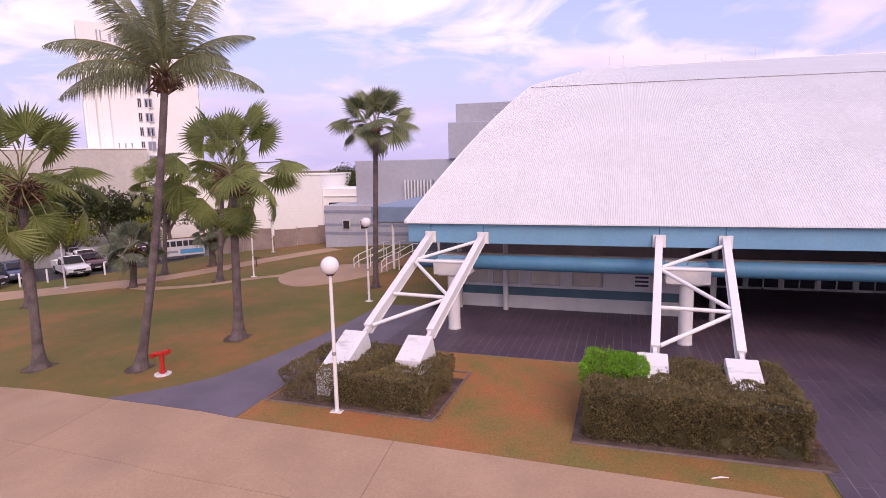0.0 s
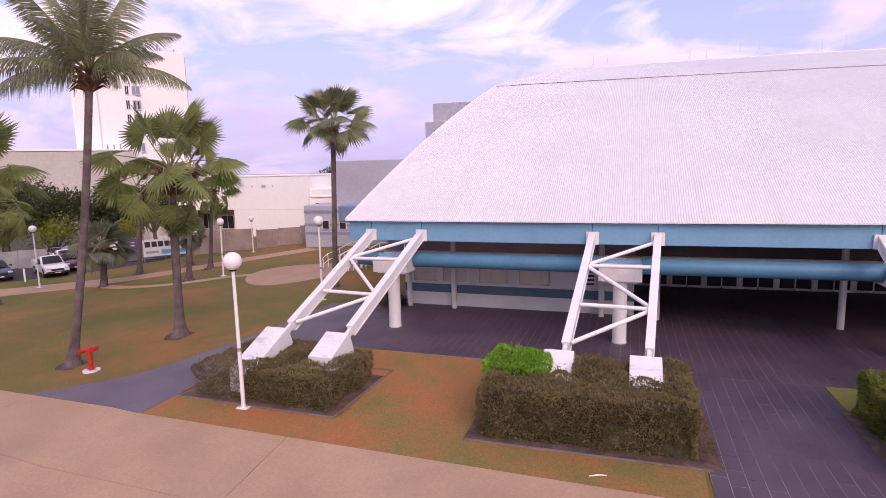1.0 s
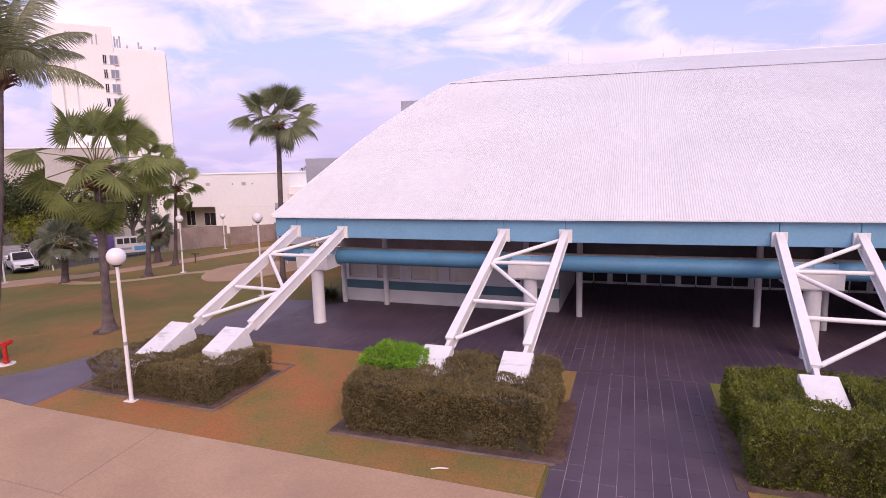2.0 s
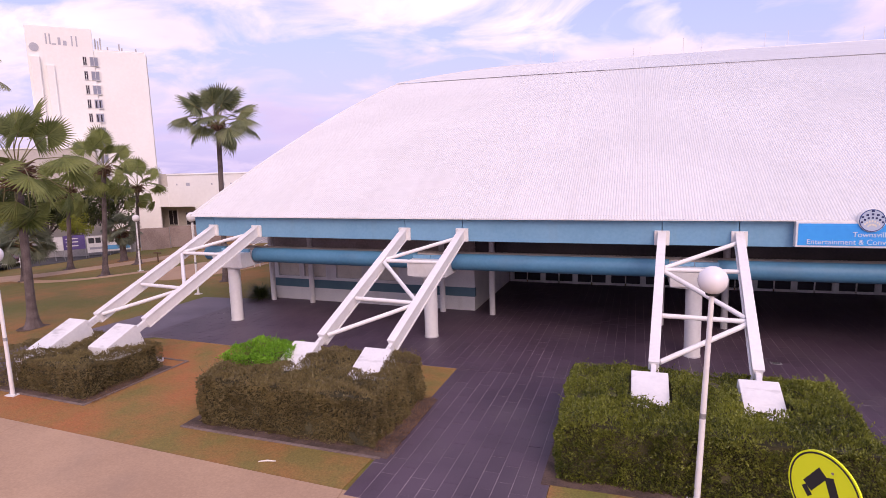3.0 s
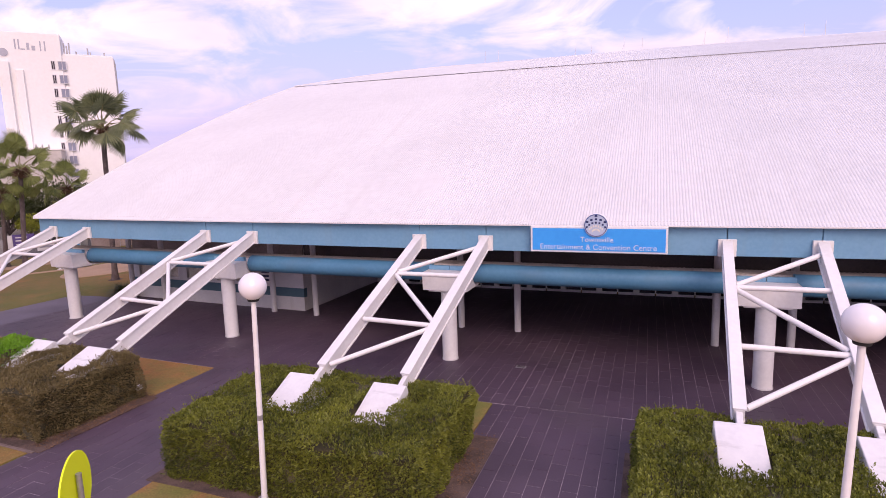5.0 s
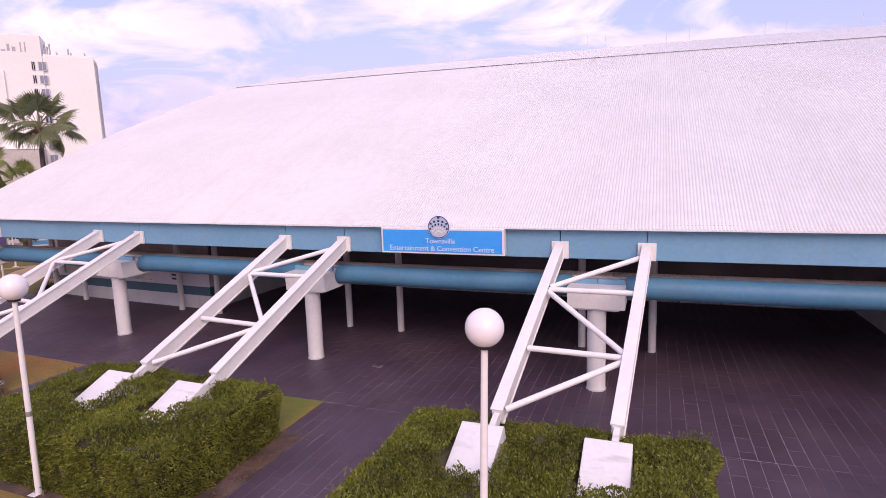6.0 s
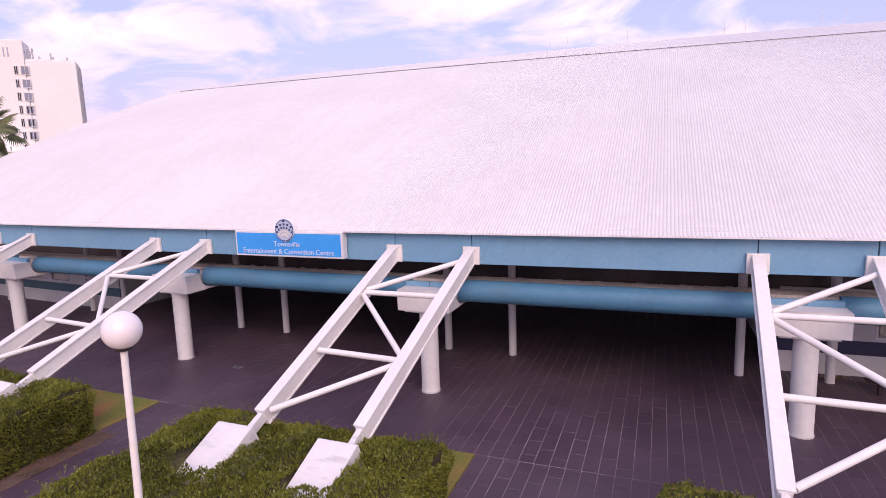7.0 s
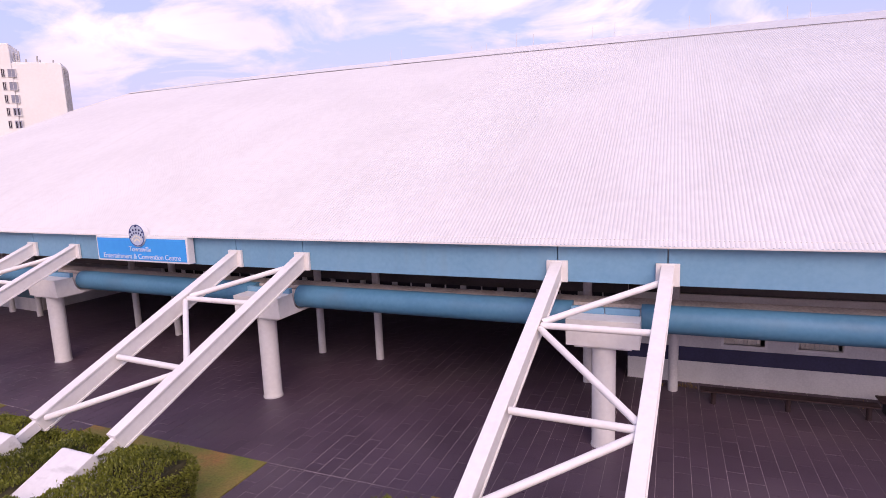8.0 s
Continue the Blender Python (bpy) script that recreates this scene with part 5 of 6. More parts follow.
annex = thing("striped_annex", (-13.6, 24.25, -0.25), "low grey annex with dark horizontal stripes and small windows", "building")
part("wall", slab(-6.4, 4.0, 2.8, 7, -1.6, 3.45, 0.03), M_far_grey, annex)
for z, h in ((0.75, 0.28), (1.55, 0.24), (2.75, 0.26)):
    part("stripe", slab(-6.41, 4.0, 2.76, 2.799, z, z + h), M_stripe, annex)
for x in (-4.55, -2.85):
    w = part("window", slab(x, x + 0.75, 2.68, 2.755, 1.25, 2.15, 0.01), M_frame, annex)
    part("pane", slab(x + 0.08, x + 0.67, 2.66, 2.679, 1.33, 2.07), M_glass, w)
part("porch_roof", slab(3.5, 10.5, -10.4, 2.79, 3.3, 4.35, 0.05), M_porch, annex)
part("porch_ceiling", slab(3.6, 10.4, -10.3, 2.7, 3.2, 3.299), M_far_grey, annex)
for x in (4.85, 8.0):
    part("porch_post", bar([(x, -10.0, 0), (x, -10.0, 3.2)], 0.09, 12), M_far_white, annex, smooth=True)
part("porch_wall", slab(4.1, 10.4, -3.0, -2.8, 0, 3.2), M_stripe, annex)


# steps with handrails
def handrail(x, y, turn, label):
    h = thing("handrail", (x, y, fall(x, y) + 0.02), label, "handrail", "step handrails", turn=turn)
    for z in (0.5, 0.95):
        part("rail", bar([(0, 0, z - 0.25), (0.35, 0, z), (1.2, 0, z + 0.3), (2.2, 0, z + 0.75), (2.6, 0, z + 0.75)], 0.03, 8), M_far_white, h, smooth=True)
    for px, pz in ((0.0, 0.7), (0.35, 0.95), (1.2, 1.25), (2.2, 1.7)):
        part("post", bar([(px, 0, 0), (px, 0, pz)], 0.03, 8), M_far_white, h)
    return h


for x, y in ((-11.92, 14.85), (-10.75, 15.0), (-9.15, 12.95)):
    handrail(x, y, 38, "white tubular handrail beside the steps")
steps = thing("steps", (-10.1, 15.1, -0.2), "concrete steps up to the porch", "steps", turn=38)
for k in range(4):
    part("step", slab(k * 0.32, 2.4, -0.9, 0.9, 0.16 * k - 0.05, 0.16 * (k + 1), 0.01), M_concrete, steps)


# ---- fences and hoarding ----
M_fence = surface("grey sheet fence", (0.24, 0.235, 0.24), (0.33, 0.32, 0.32), scale=0.6, fine=5, rough=0.7, bump=0.05)
M_fence_tan = surface("tan mesh fence", (0.25, 0.185, 0.165), (0.36, 0.28, 0.25), scale=0.6, fine=8, rough=0.9, bump=0.1)
M_print = plain("charcoal print", (0.03, 0.03, 0.04), 0.6)
M_purple = surface("purple banner", (0.08, 0.05, 0.18), (0.12, 0.08, 0.26), scale=1, fine=10, rough=0.6, bump=0)


def fence(points, height, material, label, panel=2.4):
    p0 = Vector(points[0])
    f = thing("fence", (p0.x, p0.y, fall(*p0)), label, "fence")
    base = Vector((p0.x, p0.y, fall(*p0)))
    for a, b in zip(points, points[1:]):
        a, b = Vector(a), Vector(b)
        n = max(1, round((b - a).length / panel))
        for k in range(n):
            q0, q1 = a.lerp(b, k / n), a.lerp(b, (k + 1) / n)
            z = fall(q0.x, q0.y)
            e0, e1 = Vector((q0.x, q0.y, z + height / 2 + 0.04)) - base, Vector((q1.x, q1.y, z + height / 2 + 0.04)) - base
            d = (e1 - e0).normalized() * 0.03
            part("fence_panel", beam(e0 + d, e1 - d, 0.04, height - 0.08 * ((k * 3) % 2), 0), material, f)
            part("fence_post", bar([e0 - Vector((0, 0, height / 2 + 0.05)), e0 + Vector((0, 0, height / 2 + 0.06))], 0.035, 8), M_galv, f)
    return f


fence([(-40.2, 19.2), (-31.0, 25.0)], 1.6, M_fence, "grey sheet fence beside the car park")
fence([(-30.7, 25.1), (-26.1, 27.9)], 2.15, M_fence_tan, "tall mauve-tan sheet fence before the white building")
fence([(-25.9, 28.1), (-20.7, 31.7), (-15.5, 36.2)], 1.8, M_fence_tan, "tan mesh site fence before the white building")
fence([(-61.2, 7.0), (-49.4, 11.3), (-41.0, 18.5)], 1.6, M_fence, "pale grey fence panels behind the parked cars")

hoard = thing("site_hoarding", (-33.4, 21.5, fall(-33.4, 0)), "white site banner with a dark name bar and a blue bar", "banner", turn=49)
part("banner", slab(0.0, 3.6, -0.02, 0.02, 0.45, 2.0, 0.005), M_frame, hoard)
for x0, x1 in ((0.15, 0.62), (0.72, 1.15), (1.25, 1.7), (1.8, 2.2), (2.3, 2.8), (2.9, 3.45)):
    part("name_bar", slab(x0, x1, -0.03, -0.021, 1.32, 1.82), M_print, hoard)
part("blue_bar", slab(1.5, 3.5, -0.03, -0.021, 0.62, 1.02), plain("sky blue print", (0.08, 0.35, 0.62), 0.6), hoard)
part("print_bar", slab(0.2, 1.3, -0.03, -0.021, 0.75, 0.95), plain("grey print", (0.3, 0.3, 0.35), 0.6), hoard)
for x in (0.05, 1.8, 3.55):
    part("post", bar([(x, 0.05, 0), (x, 0.05, 2.1)], 0.03, 8), M_galv, hoard)
banner = thing("purple_banner", (-35.0, 19.5, fall(-35, 0)), "purple printed site banner beside a white panel", "banner", turn=51)
part("banner", slab(0.75, 2.45, -0.02, 0.02, 0.95, 2.25, 0.005), M_purple, banner)
part("white_patch", slab(0.0, 0.72, -0.02, 0.02, 0.95, 2.2, 0.005), M_frame, banner)
for z in (1.25, 1.6, 1.9):
    part("print_bar", slab(0.95, 1.9, -0.03, -0.021, z, z + 0.1), M_frame, banner)
for x in (0.05, 0.735, 2.4):
    part("post", bar([(x, 0.05, 0), (x, 0.05, 2.3)], 0.03, 8), M_galv, banner)

# ---- parked vehicles ----
M_car_white = surface("white car paint", (0.70, 0.70, 0.71), (0.78, 0.78, 0.78), scale=1, fine=10, rough=0.25, bump=0, coat=0.6)
M_car_blue = surface("dark blue car paint", (0.03, 0.04, 0.09), (0.05, 0.06, 0.12), scale=1, fine=10, rough=0.25, bump=0, coat=0.6)
M_car_maroon = surface("maroon car paint", (0.07, 0.02, 0.03), (0.10, 0.03, 0.045), scale=1, fine=10, rough=0.25, bump=0, coat=0.6)
M_lens = plain("clear lamp lens", (0.6, 0.6, 0.62), 0.15)


def vehicle(x, y, turn, paint, label, tray=True):
    """A ute or a car, nose along +x, drawn about its middle; 4.3 plan units long."""
    v = thing("ute" if tray else "car", (x, y, fall(x, y) + 0.02), label, "ute" if tray else "car", "parked vehicles", turn=turn)
    v.scale = (1.1, 1.1, 1.1)
    wd = 0.75
    low = [(-2.1, 0.42), (-2.12, 0.85), (-0.55, 0.86) if tray else (-1.9, 0.9), (0.75, 0.88), (1.95, 0.76), (2.12, 0.62), (2.12, 0.34), (1.7, 0.28), (-1.8, 0.30)]
    if not tray:
        low[2] = (-1.6, 0.90)
    bm = bmesh.new()
    for s in (-1, 1):
        pass
    r0 = [bm.verts.new((a, -wd, b)) for a, b in low]
    r1 = [bm.verts.new((a, wd, b)) for a, b in low]
    n = len(low)
    for k in range(n):
        bm.faces.new((r0[k], r0[(k + 1) % n], r1[(k + 1) % n], r1[k]))
    bm.faces.new(r0[::-1]); bm.faces.new(r1)
    bmesh.ops.bevel(bm, geom=list(bm.edges), offset=0.05, segments=2, affect="EDGES")
    part("body", bm, paint, v, smooth=True)
    cab = [(-0.55, 0.84), (-0.42, 1.40), (0.30, 1.44), (0.98, 0.86)] if tray else [(-1.75, 0.86), (-1.2, 1.28), (0.2, 1.30), (1.0, 0.86)]
    bm = bmesh.new()
    r0 = [bm.verts.new((a, -wd * (0.98 if b < 1 else 0.82), b)) for a, b in cab]
    r1 = [bm.verts.new((a, wd * (0.98 if b < 1 else 0.82), b)) for a, b in cab]
    for k in range(4):
        bm.faces.new((r0[k], r0[(k + 1) % 4], r1[(k + 1) % 4], r1[k]))
    bm.faces.new(r0[::-1]); bm.faces.new(r1)
    bmesh.ops.bevel(bm, geom=list(bm.edges), offset=0.04, segments=2, affect="EDGES")
    cabin = part("cabin", bm, paint, v, smooth=True)
    top_f, top_b = cab[2], cab[1]
    bm = bmesh.new()
    f0, f1 = Vector((top_f[0] + 0.07, 0, top_f[1] - 0.06)), Vector((cab[3][0] - 0.04, 0, cab[3][1] + 0.05))
    off = Vector((0.035, 0, 0.03))
    for a, b, wa, wb in ((f0, f1, 0.54, 0.64),):
        bm.faces.new([bm.verts.new(p) for p in (a + off + Vector((0, -wa, 0)), b + off + Vector((0, -wb, 0)), b + off + Vector((0, wb, 0)), a + off + Vector((0, wa, 0)))])
    bmesh.ops.solidify(bm, geom=list(bm.faces), thickness=0.01)
    part("windscreen", bm, M_glass, cabin)
    for s in (-1, 1):
        for x0, x1 in ((-0.36, 0.05), (0.11, 0.62)) if tray else ((-1.35, -0.55), (-0.49, 0.6)):
            bm = bmesh.new()
            t0, t1 = x0 + 0.05, min(x1, top_f[0] + 0.04)
            bm.faces.new([bm.verts.new(p) for p in ((x0, s * (wd * 0.98 + 0.002), 0.94), (x1, s * (wd * 0.98 + 0.002), 0.94), (t1, s * (wd * 0.845 + 0.006), 1.28 if tray else 1.2), (t0 + (0 if tray else 0.12), s * (wd * 0.845 + 0.006), 1.28 if tray else 1.2))])
            bmesh.ops.solidify(bm, geom=list(bm.faces), thickness=0.01)
            part("side_window", bm, M_glass, cabin)
        for wx in (-1.32, 1.30):
            wheel = part("wheel", bar([(wx, s * (wd - 0.17), 0.31), (wx, s * (wd + 0.02), 0.31)], 0.31, 18), M_black, v, smooth=True)
            part("rim", bar([(wx, s * (wd + 0.021), 0.31), (wx, s * (wd + 0.03), 0.31)], 0.17, 12), M_galv, wheel)
        part("headlight", slab(2.02, 2.11, s * 0.58 - 0.14, s * 0.58 + 0.14, 0.60, 0.72, 0.02), M_lens, v)
        part("mirror", slab(0.62, 0.74, s * 0.86 - 0.09, s * 0.86 + 0.09, 0.92, 1.04, 0.02), M_black, v)
    part("bumper", slab(2.05, 2.2, -0.72, 0.72, 0.30, 0.46, 0.03), M_black, v)
    part("grille", slab(2.10, 2.145, -0.40, 0.40, 0.50, 0.64, 0.01), M_black, v)
    part("plate_bar", slab(2.2, 2.215, -0.18, 0.18, 0.34, 0.42), M_frame, v)
    if tray:
        for y0, y1, x0, x1 in ((-0.76, -0.70, -2.1, -0.6), (0.70, 0.76, -2.1, -0.6), (-0.69, 0.69, -2.12, -2.05)):
            part("tray_side", slab(x0, x1, y0, y1, 0.861, 1.0, 0.01), paint, v)
        part("ladder_rack", bar([(-2.0, -0.6, 0.98), (-2.0, -0.6, 1.42), (-2.0, 0.6, 1.42), (-2.0, 0.6, 0.98)], 0.03, 6), M_galv, v)
    return v


vehicle(-37.15, 15.4, -28, M_car_white, "white dual-cab ute in the car park", True)
vehicle(-39.95, 12.95, -28, M_car_blue, "dark blue car in the car park", False)
vehicle(-42.05, 11.35, -28, M_car_white, "white ute with a flat tray in the car park", True)
vehicle(-39.1, 18.6, -30, M_car_white, "white ute with a raised rack in the car park", True)
vehicle(-37.85, 17.9, -30, M_car_maroon, "dark maroon car in the car park", False)
vehicle(-39.7, 9.1, 20, M_car_maroon, "dark maroon car at the car park edge", False)
for x, y in ((-36.2, 12.4), (-36.7, 10.6), (-34.0, 15.6)):
    b = thing("bollard", (x, y, fall(x, y)), "white steel bollard at the car park edge", "bollard", "car park bollards")
    part("pipe", bar([(0, 0, 0), (0, 0, 1.0), (0, 0, 1.04)], [0.07, 0.07, 0.04], 10), M_white, b, smooth=True)

# ---- name sign on the fascia ----
sign = thing("name_sign", (21.055, -0.085, 3.65), "bright blue name sign with a round emblem and pale lettering", "sign")
M_sign = surface("bright blue sign face", (0.0, 0.33, 0.86), (0.005, 0.37, 0.90), scale=0.6, fine=6, rough=0.35, bump=0)
M_letter = plain("pale lettering", (0.62, 0.72, 0.85), 0.5)
M_sign_edge = surface("white sign frame", (0.70, 0.70, 0.72), (0.80, 0.80, 0.80), scale=2, fine=10, rough=0.4, bump=0)
SW, SH = 1.905, 0.757
bm = slab(-SW, SW, -0.14, 0.10, 0, SH, 0.012)
part("case", bm, M_sign_edge, sign)
part("face", slab(-SW + 0.06, SW - 0.06, -0.150, -0.141, 0.055, SH - 0.055), M_sign, sign)


def lettering(words, x, z, size, name):
    cu = bpy.data.curves.new(name, "FONT")
    cu.body, cu.align_x, cu.size, cu.extrude = words, "CENTER", size * U, 0.006
    ob = new(name, cu)
    deps = bpy.context.evaluated_depsgraph_get()
    me = bpy.data.meshes.new_from_object(ob.evaluated_get(deps))
    bpy.data.objects.remove(ob)
    me.materials.append(M_letter)
    t = share(name, me, sign)
    t.matrix_basis = pose(x * U, -0.158 * U, z * U, 90, 0, 0)
    return t


lettering("Townsville", 0, 0.315, 0.215, "lettering")
lettering("Entertainment & Convention Centre", 0, 0.095, 0.218, "lettering")
bm = bmesh.new()
bmesh.ops.create_cone(bm, cap_ends=True, segments=40, radius1=0.335, radius2=0.335, depth=0.16)
bmesh.ops.rotate(bm, cent=(0, 0, 0), matrix=Matrix.Rotation(radians(90), 3, "X"), verts=bm.verts)
bmesh.ops.translate(bm, vec=(-0.02, -0.115, 0.80), verts=bm.verts)
emblem = part("emblem_disc", bm, M_sign_edge, sign, "round white emblem")
bm = bmesh.new()
bmesh.ops.create_cone(bm, cap_ends=True, segments=40, radius1=0.302, radius2=0.302, depth=0.012)
bmesh.ops.rotate(bm, cent=(0, 0, 0), matrix=Matrix.Rotation(radians(90), 3, "X"), verts=bm.verts)
bmesh.ops.translate(bm, vec=(-0.02, -0.197, 0.80), verts=bm.verts)
part("emblem_ring", bm, plain("grey-blue emblem ground", (0.45, 0.54, 0.68), 0.5), emblem)
rim = bmesh.new()
tube(rim, [(0.310 * math.cos(a) - 0.02, -0.199, 0.80 + 0.310 * math.sin(a)) for a in (2 * math.pi * k / 40 for k in range(41))], 0.014, 6)
part("emblem_rim", rim, plain("dark blue emblem rim", (0.03, 0.08, 0.26), 0.5), emblem)
M_dot_top, M_dot_low = plain("dark blue dots", (0.008, 0.022, 0.12), 0.5), plain("pale gold dots", (0.78, 0.72, 0.58), 0.5)
for r in range(5):
    for c in range(7):
        a = radians(-54 + 18 * c)
        rad = 0.12 + 0.097 * r
        x, z = math.sin(a) * rad - 0.02, 0.565 + math.cos(a) * rad
        if math.hypot(x + 0.02, z - 0.80) > 0.275:
            continue
        bm = slab(x - 0.014 - 0.006 * r, x + 0.014 + 0.006 * r, -0.208, -0.2035, z - 0.028, z + 0.028)
        part("emblem_dot", bm, M_dot_top if r > 1 else M_dot_low, emblem)

# ---- crossing sign on a post ----
cross = thing("crossing_sign", (16.39, -12.79, 0.02), "round yellow-green crossing sign with a black border on a steel post", "road sign", turn=-57)
M_fluo = plain("fluorescent yellow-green sheeting", (0.84, 0.97, 0.02), 0.45)
part("post", bar([(0, 0.05, 0), (0, 0.05, 2.95)], 0.032, 12), M_galv, cross, smooth=True)


def disc(r, y0, y1, z, mat, name, parent, ring=0.0):
    bm = bmesh.new()
    n = 48
    f = [(r * math.cos(2 * math.pi * k / n), r * math.sin(2 * math.pi * k / n)) for k in range(n)]
    v0 = [bm.verts.new((a, y0, z + b)) for a, b in f]
    v1 = [bm.verts.new((a, y1, z + b)) for a, b in f]
    if ring:
        q0 = [bm.verts.new((a * ring, y0, z + b * ring)) for a, b in f]
        q1 = [bm.verts.new((a * ring, y1, z + b * ring)) for a, b in f]
        for k in range(n):
            m = (k + 1) % n
            bm.faces.new((v0[k], v0[m], q0[m], q0[k])); bm.faces.new((v1[k], q1[k], q1[m], v1[m]))
            bm.faces.new((v0[k], v1[k], v1[m], v0[m])); bm.faces.new((q0[k], q0[m], q1[m], q1[k]))
    else:
        bm.faces.new(v0); bm.faces.new(v1[::-1])
        for k in range(n):
            m = (k + 1) % n
            bm.faces.new((v0[k], v1[k], v1[m], v0[m]))
    return part(name, bm, mat, parent)


CZ, CR = 2.74, 0.45
disc(CR, -0.010, 0.010, CZ, M_fluo, "disc", cross)
disc(CR * 0.955, -0.0125, -0.0102, CZ, M_black, "border", cross, ring=0.955)
# two slanting black bars for the symbol
for x0, z0, x1, z1, w in ((-0.02, 0.22, -0.20, -0.02, 0.13), (0.05, 0.20, 0.20, -0.16, 0.11), (-0.24, -0.03, -0.16, -0.12, 0.07), (0.02, -0.10, -0.10, -0.30, 0.10)):
    a, b = Vector((x0, 0, z0)), Vector((x1, 0, z1))
    d = (b - a).normalized()
    s = Vector((-d.z, 0, d.x)) * w / 2
    bm = bmesh.new()
    vs = [bm.verts.new(p + Vector((0, -0.0125, CZ))) for p in (a + s, a - s, b - s, b + s)]
    f = bm.faces.new(vs)
    ext = bmesh.ops.extrude_face_region(bm, geom=[f])
    for g in ext["geom"]:
        if isinstance(g, bmesh.types.BMVert):
            g.co.y += 0.002
    part("symbol_bar", bm, M_black, cross)
part("rivet", bar([(0.09, -0.016, CZ + 0.27), (0.09, -0.010, CZ + 0.27)], 0.015, 8), M_galv, cross)

# ---- red hydrants ----
def hydrant(x, y, scale, label):
    h = thing("hydrant", (x, y, fall(x, y)), label, "hydrant")
    s = scale
    part("pad", bar([(0, 0, 0), (0, 0, 0.05 * s)], 0.28 * s, 20), M_pedestal, h)
    part("riser", bar([(0, 0, 0.04 * s), (0, 0, 0.80 * s)], 0.075 * s, 12), M_red, h, smooth=True)
    part("flange", bar([(0, 0, 0.10 * s), (0, 0, 0.15 * s)], 0.13 * s, 12), M_red, h)
    part("cross_pipe", bar([(-0.26 * s, 0, 0.72 * s), (0.26 * s, 0.02, 0.84 * s)], 0.075 * s, 12), M_red, h, smooth=True)
    for sx, z in ((-0.27, 0.72), (0.27, 0.85)):
        part("outlet", bar([(sx * s, 0.0, z * s), (sx * s * 1.02, -0.15 * s, z * s - 0.02)], [0.085 * s, 0.095 * s], 12), M_red, h, smooth=True)
    part("cap", bar([(0.33 * s, 0, 0.80 * s), (0.36 * s, 0, 0.95 * s)], 0.05 * s, 8), M_red, h)
    return h


hydrant(-10.2, -5.9, 1.0, "red twin-outlet hydrant on a concrete pad in the lawn")
tap = thing("garden_standpipe", (-21.0, 17.0, fall(-21.0, 0)), "rust-red standpipe with a cross bar on the lawn", "standpipe")
part("riser", bar([(0, 0, 0), (0, 0, 0.75)], 0.05, 8), M_husk, tap)
part("cross_pipe", bar([(-0.35, 0, 0.74), (0.35, 0, 0.74)], 0.05, 8), M_husk, tap)

# ---- roof masts ----
for x, h in ((3.1, 1.5), (4.75, 1.5), (14.0, 1.0), (15.8, 1.0), (19.35, 1.7), (21.3, 1.4), (27.65, 1.5), (29.9, 1.7), (37.0, 1.5), (38.9, 1.5), (45.5, 1.5), (47.4, 1.5)):
    m = thing("roof_mast", (*bend(x, TOP_Y), TOP_Z - roof_drop(x, TOP_Y) + 0.02), "thin steel mast on the roof ridge", "mast", "roof masts")
    part("pole", bar([(0, 0, 0), (0, 0, h * 0.85)], 0.022, 6), M_frame, m, "pale thin pole")
    part("stay", bar([(-0.25, 0, 0), (0, 0, h * 0.4)], 0.012, 5), M_frame, m)

# ---- long bench before the wall ----
M_bench = surface("dark stained plank", (0.030, 0.012, 0.014), (0.052, 0.024, 0.026), scale=2, fine=20, rough=0.7, bump=0.1)
bench = thing("bench", (*bend(39.15, 3.2), 0.03), "dark plank table bench before the striped wall", "bench", turn=bend_turn(41))
for k in range(3):
    part("plank", slab(1.1, 5.6, -0.22 + 0.15 * k, -0.09 + 0.15 * k, 0.34, 0.38, 0.006), M_bench, bench)
for x in (1.3, 2.7, 4.1, 5.4):
    part("leg", slab(x - 0.05, x + 0.05, -0.16, 0.16, 0, 0.339, 0.006), M_black, bench)

low = thing("low_bench", (*bend(36.4, 2.8), 0.03), "long low reddish-brown plank bench before the striped wall", "bench", turn=bend_turn(38))
M_low = surface("reddish stained plank", (0.020, 0.008, 0.010), (0.038, 0.016, 0.018), scale=2, fine=20, rough=0.7, bump=0.1)
for k in range(2):
    part("plank", slab(0.0, 3.75, -0.14 + 0.16 * k, 0.01 + 0.16 * k, 0.33, 0.37, 0.006), M_low, low)
for x in (0.3, 1.93, 3.55):
    part("leg", bar([(x, 0.0, 0), (x, 0.0, 0.329)], 0.06, 10), M_low, low)
tufts("wall_weeds", (34.9, 46.0, 3.98, 4.25), 900, (0.05, 0.14), M_tuft, "dry weeds growing along the foot of the wall", 12)

# ---- floor drain grate ----
drain = thing("drain_grate", (18.83, -0.26, 0.03), "small pale steel drain grate in the paving", "drain")
part("frame", slab(-0.16, 0.16, -0.10, 0.10, 0, 0.012, 0.003), M_galv, drain)
for k in range(5):
    part("slot", slab(-0.12, 0.12, -0.08 + 0.036 * k, -0.066 + 0.036 * k, 0.0125, 0.015), M_black, drain)

# ---- dry stick on the grass ----
st = thing("fallen_leaf_stalk", (6.9, -9.4, 0.012), "pale fallen leaf stalk on the grass", "stalk")
part("stick", bar([(-0.18, -0.05, 0.02), (0.0, 0.0, 0.04), (0.18, 0.06, 0.02)], [0.012, 0.02, 0.012], 6), M_blind, st)

# ---- paving, last ----
paving = thing("pavement", (20, 0, 0), "dark purple-brown clay paving with pale joints", "paving", kind="structure")
PX = 20


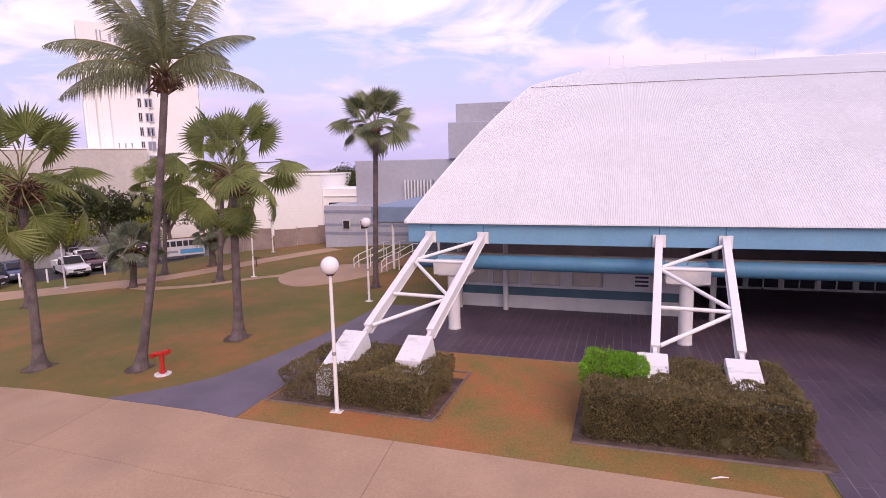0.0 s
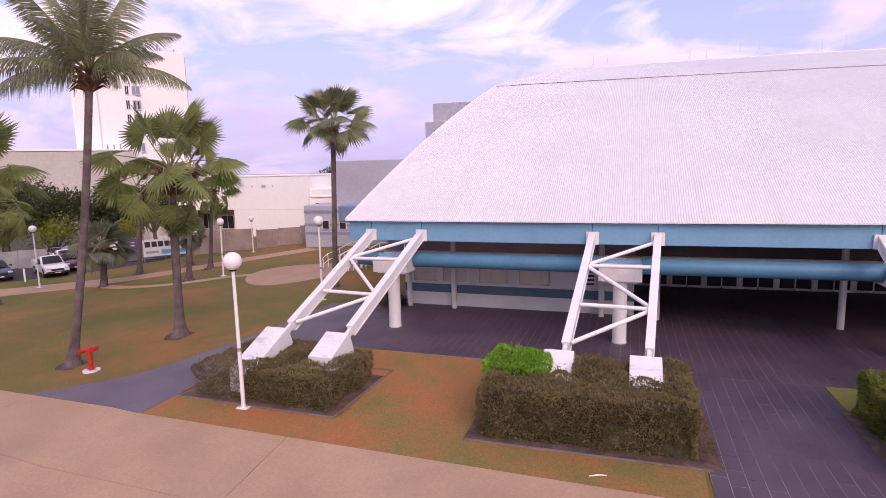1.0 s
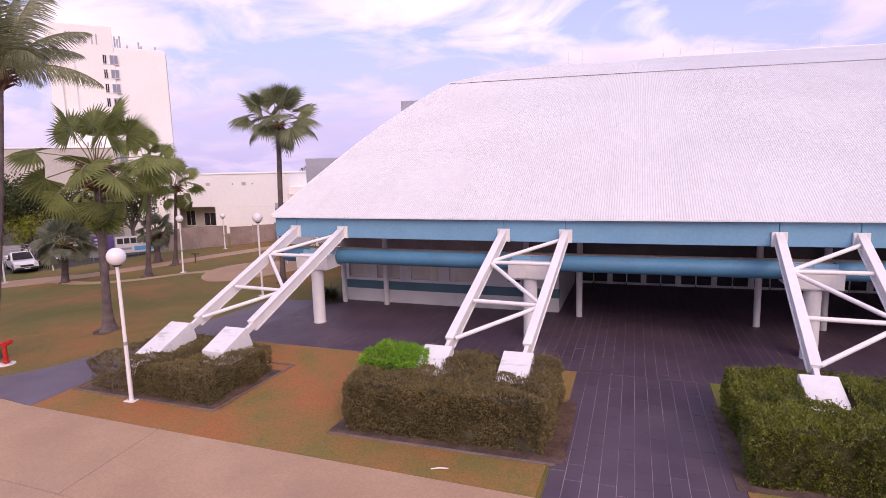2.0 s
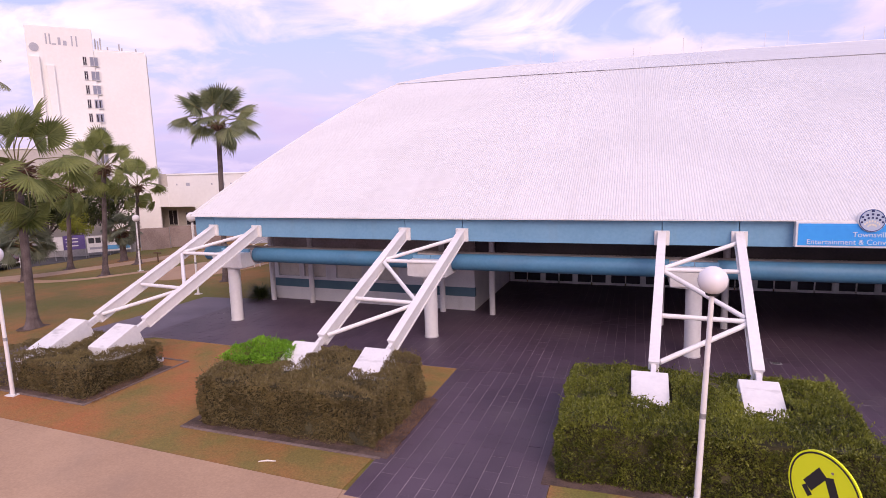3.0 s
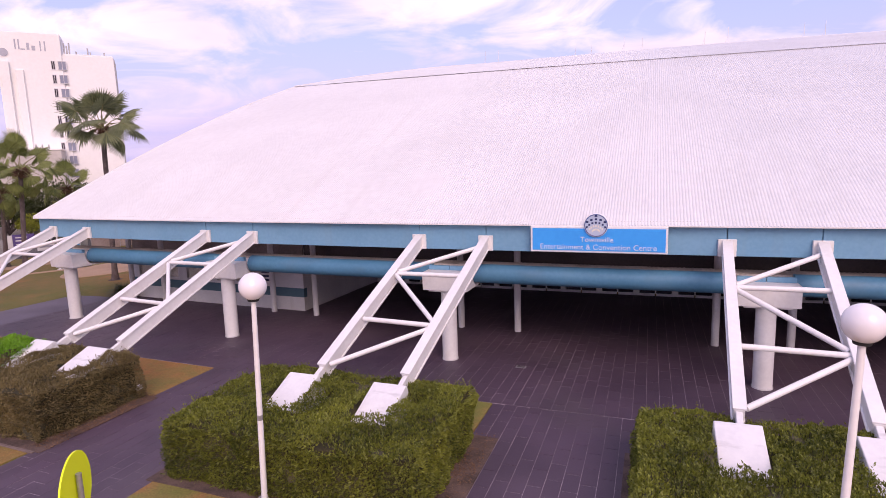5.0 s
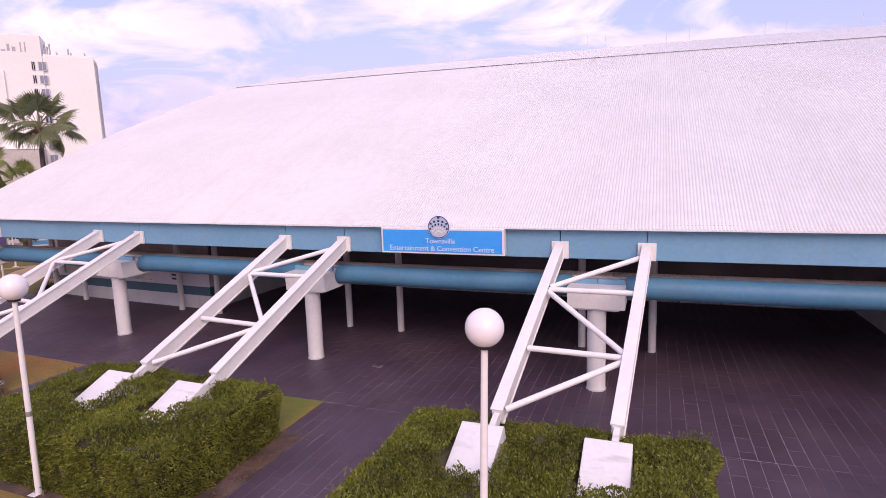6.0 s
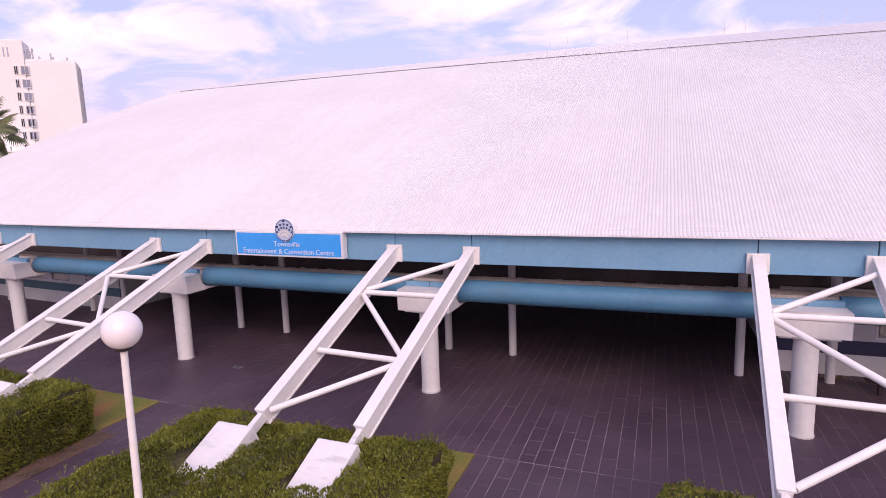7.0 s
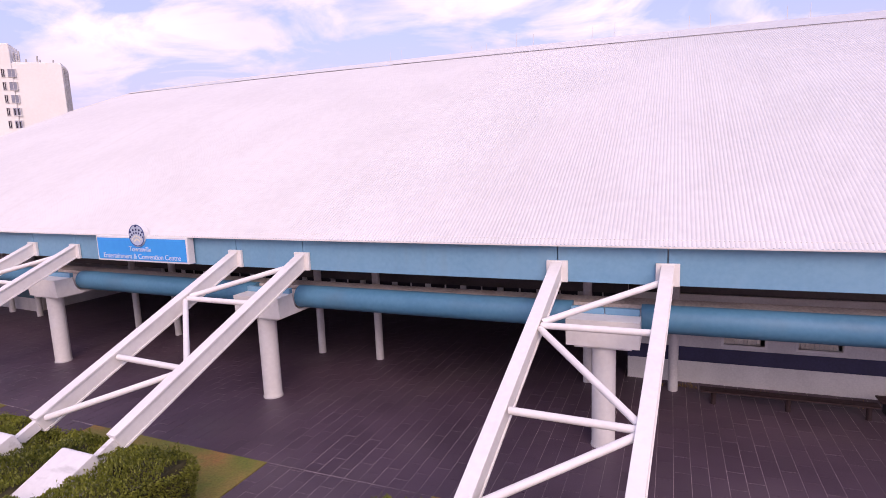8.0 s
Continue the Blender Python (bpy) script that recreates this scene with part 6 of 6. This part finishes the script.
def pave_bed(x0, x1, y0, y1):
    bm = slab(x0, x1, y0, y1, -0.03, 0.0235)
    bend_bm(bm)
    bmesh.ops.translate(bm, vec=(-PX, 0, 0), verts=bm.verts)
    part("joint_bed", bm, M_joint, paving)


AREAS = [(-3.4, 50.0, -3.1, 10.3), (9.5, 13.18, -10.35, -3.1), (18.72, 22.28, -10.25, -3.1), (27.72, 31.53, -10.3, -3.1), (36.92, 50, -10.6, -3.1)]
for a in AREAS:
    pave_bed(*a)
PW, PL, GAP, END = 0.324, 0.648, 0.011, 0.005
tile_bm = slab(GAP / 2, PW - GAP / 2, END, PL - END, 0.0, 0.028)
bmesh.ops.delete(tile_bm, geom=[f for f in tile_bm.faces if f.normal.z < -0.5], context="FACES")
first = part("paver", tile_bm, M_paver, paving, at=(28.2 - PX, -3, 0))
tile_mesh = first.data
rest_v, rest_f = [], []
near_count = 0
rnd = random.Random(5)
for x0, x1, y0, y1 in AREAS:
    y0 += 0.010 if y1 > 0 else 0.0  # a wide joint along the front edge of the terrace
    nx, ny = round((x1 - x0) / PW), int((y1 - y0) / PL) + 1
    pw = (x1 - x0) / nx
    for i in range(nx):
        x = x0 + i * pw
        for j in range(-1, ny):
            ya = y0 + (j + (0.5 if i % 2 else 0.0)) * PL
            yb = min(ya + PL, y1)
            ya = max(ya, y0)
            if yb - ya < 0.05:
                continue
            lift = rnd.uniform(-0.003, 0.003)
            full = yb - ya > PL - 0.01
            if full and near_count < 290 and 28.2 < x < 33.5 and -2.75 <= ya < 1.8:
                near_count += 1
                bx, by = bend(x, ya)
                share("paver", tile_mesh, paving).matrix_basis = pose((bx - PX) * U, by * U, lift * U, 0, 0, bend_turn(x))
                continue
            k = len(rest_v)
            g = GAP / 2
            p = [(a - PX, b) for a, b in bent([(x + g, ya + END), (x + pw - g, ya + END), (x + pw - g, yb - END), (x + g, yb - END)])]
            rest_v += [(a, b, 0.028 + lift) for a, b in p] + [(a, b, 0.0) for a, b in p]
            rest_f += [(k, k + 1, k + 2, k + 3), (k, k + 4, k + 5, k + 1), (k + 1, k + 5, k + 6, k + 2), (k + 2, k + 6, k + 7, k + 3), (k + 3, k + 7, k + 4, k)]
bpy.data.objects.remove(first)
mesh_part("paver_field", rest_v, rest_f, M_paver, paving)["kind"] = "stuff"
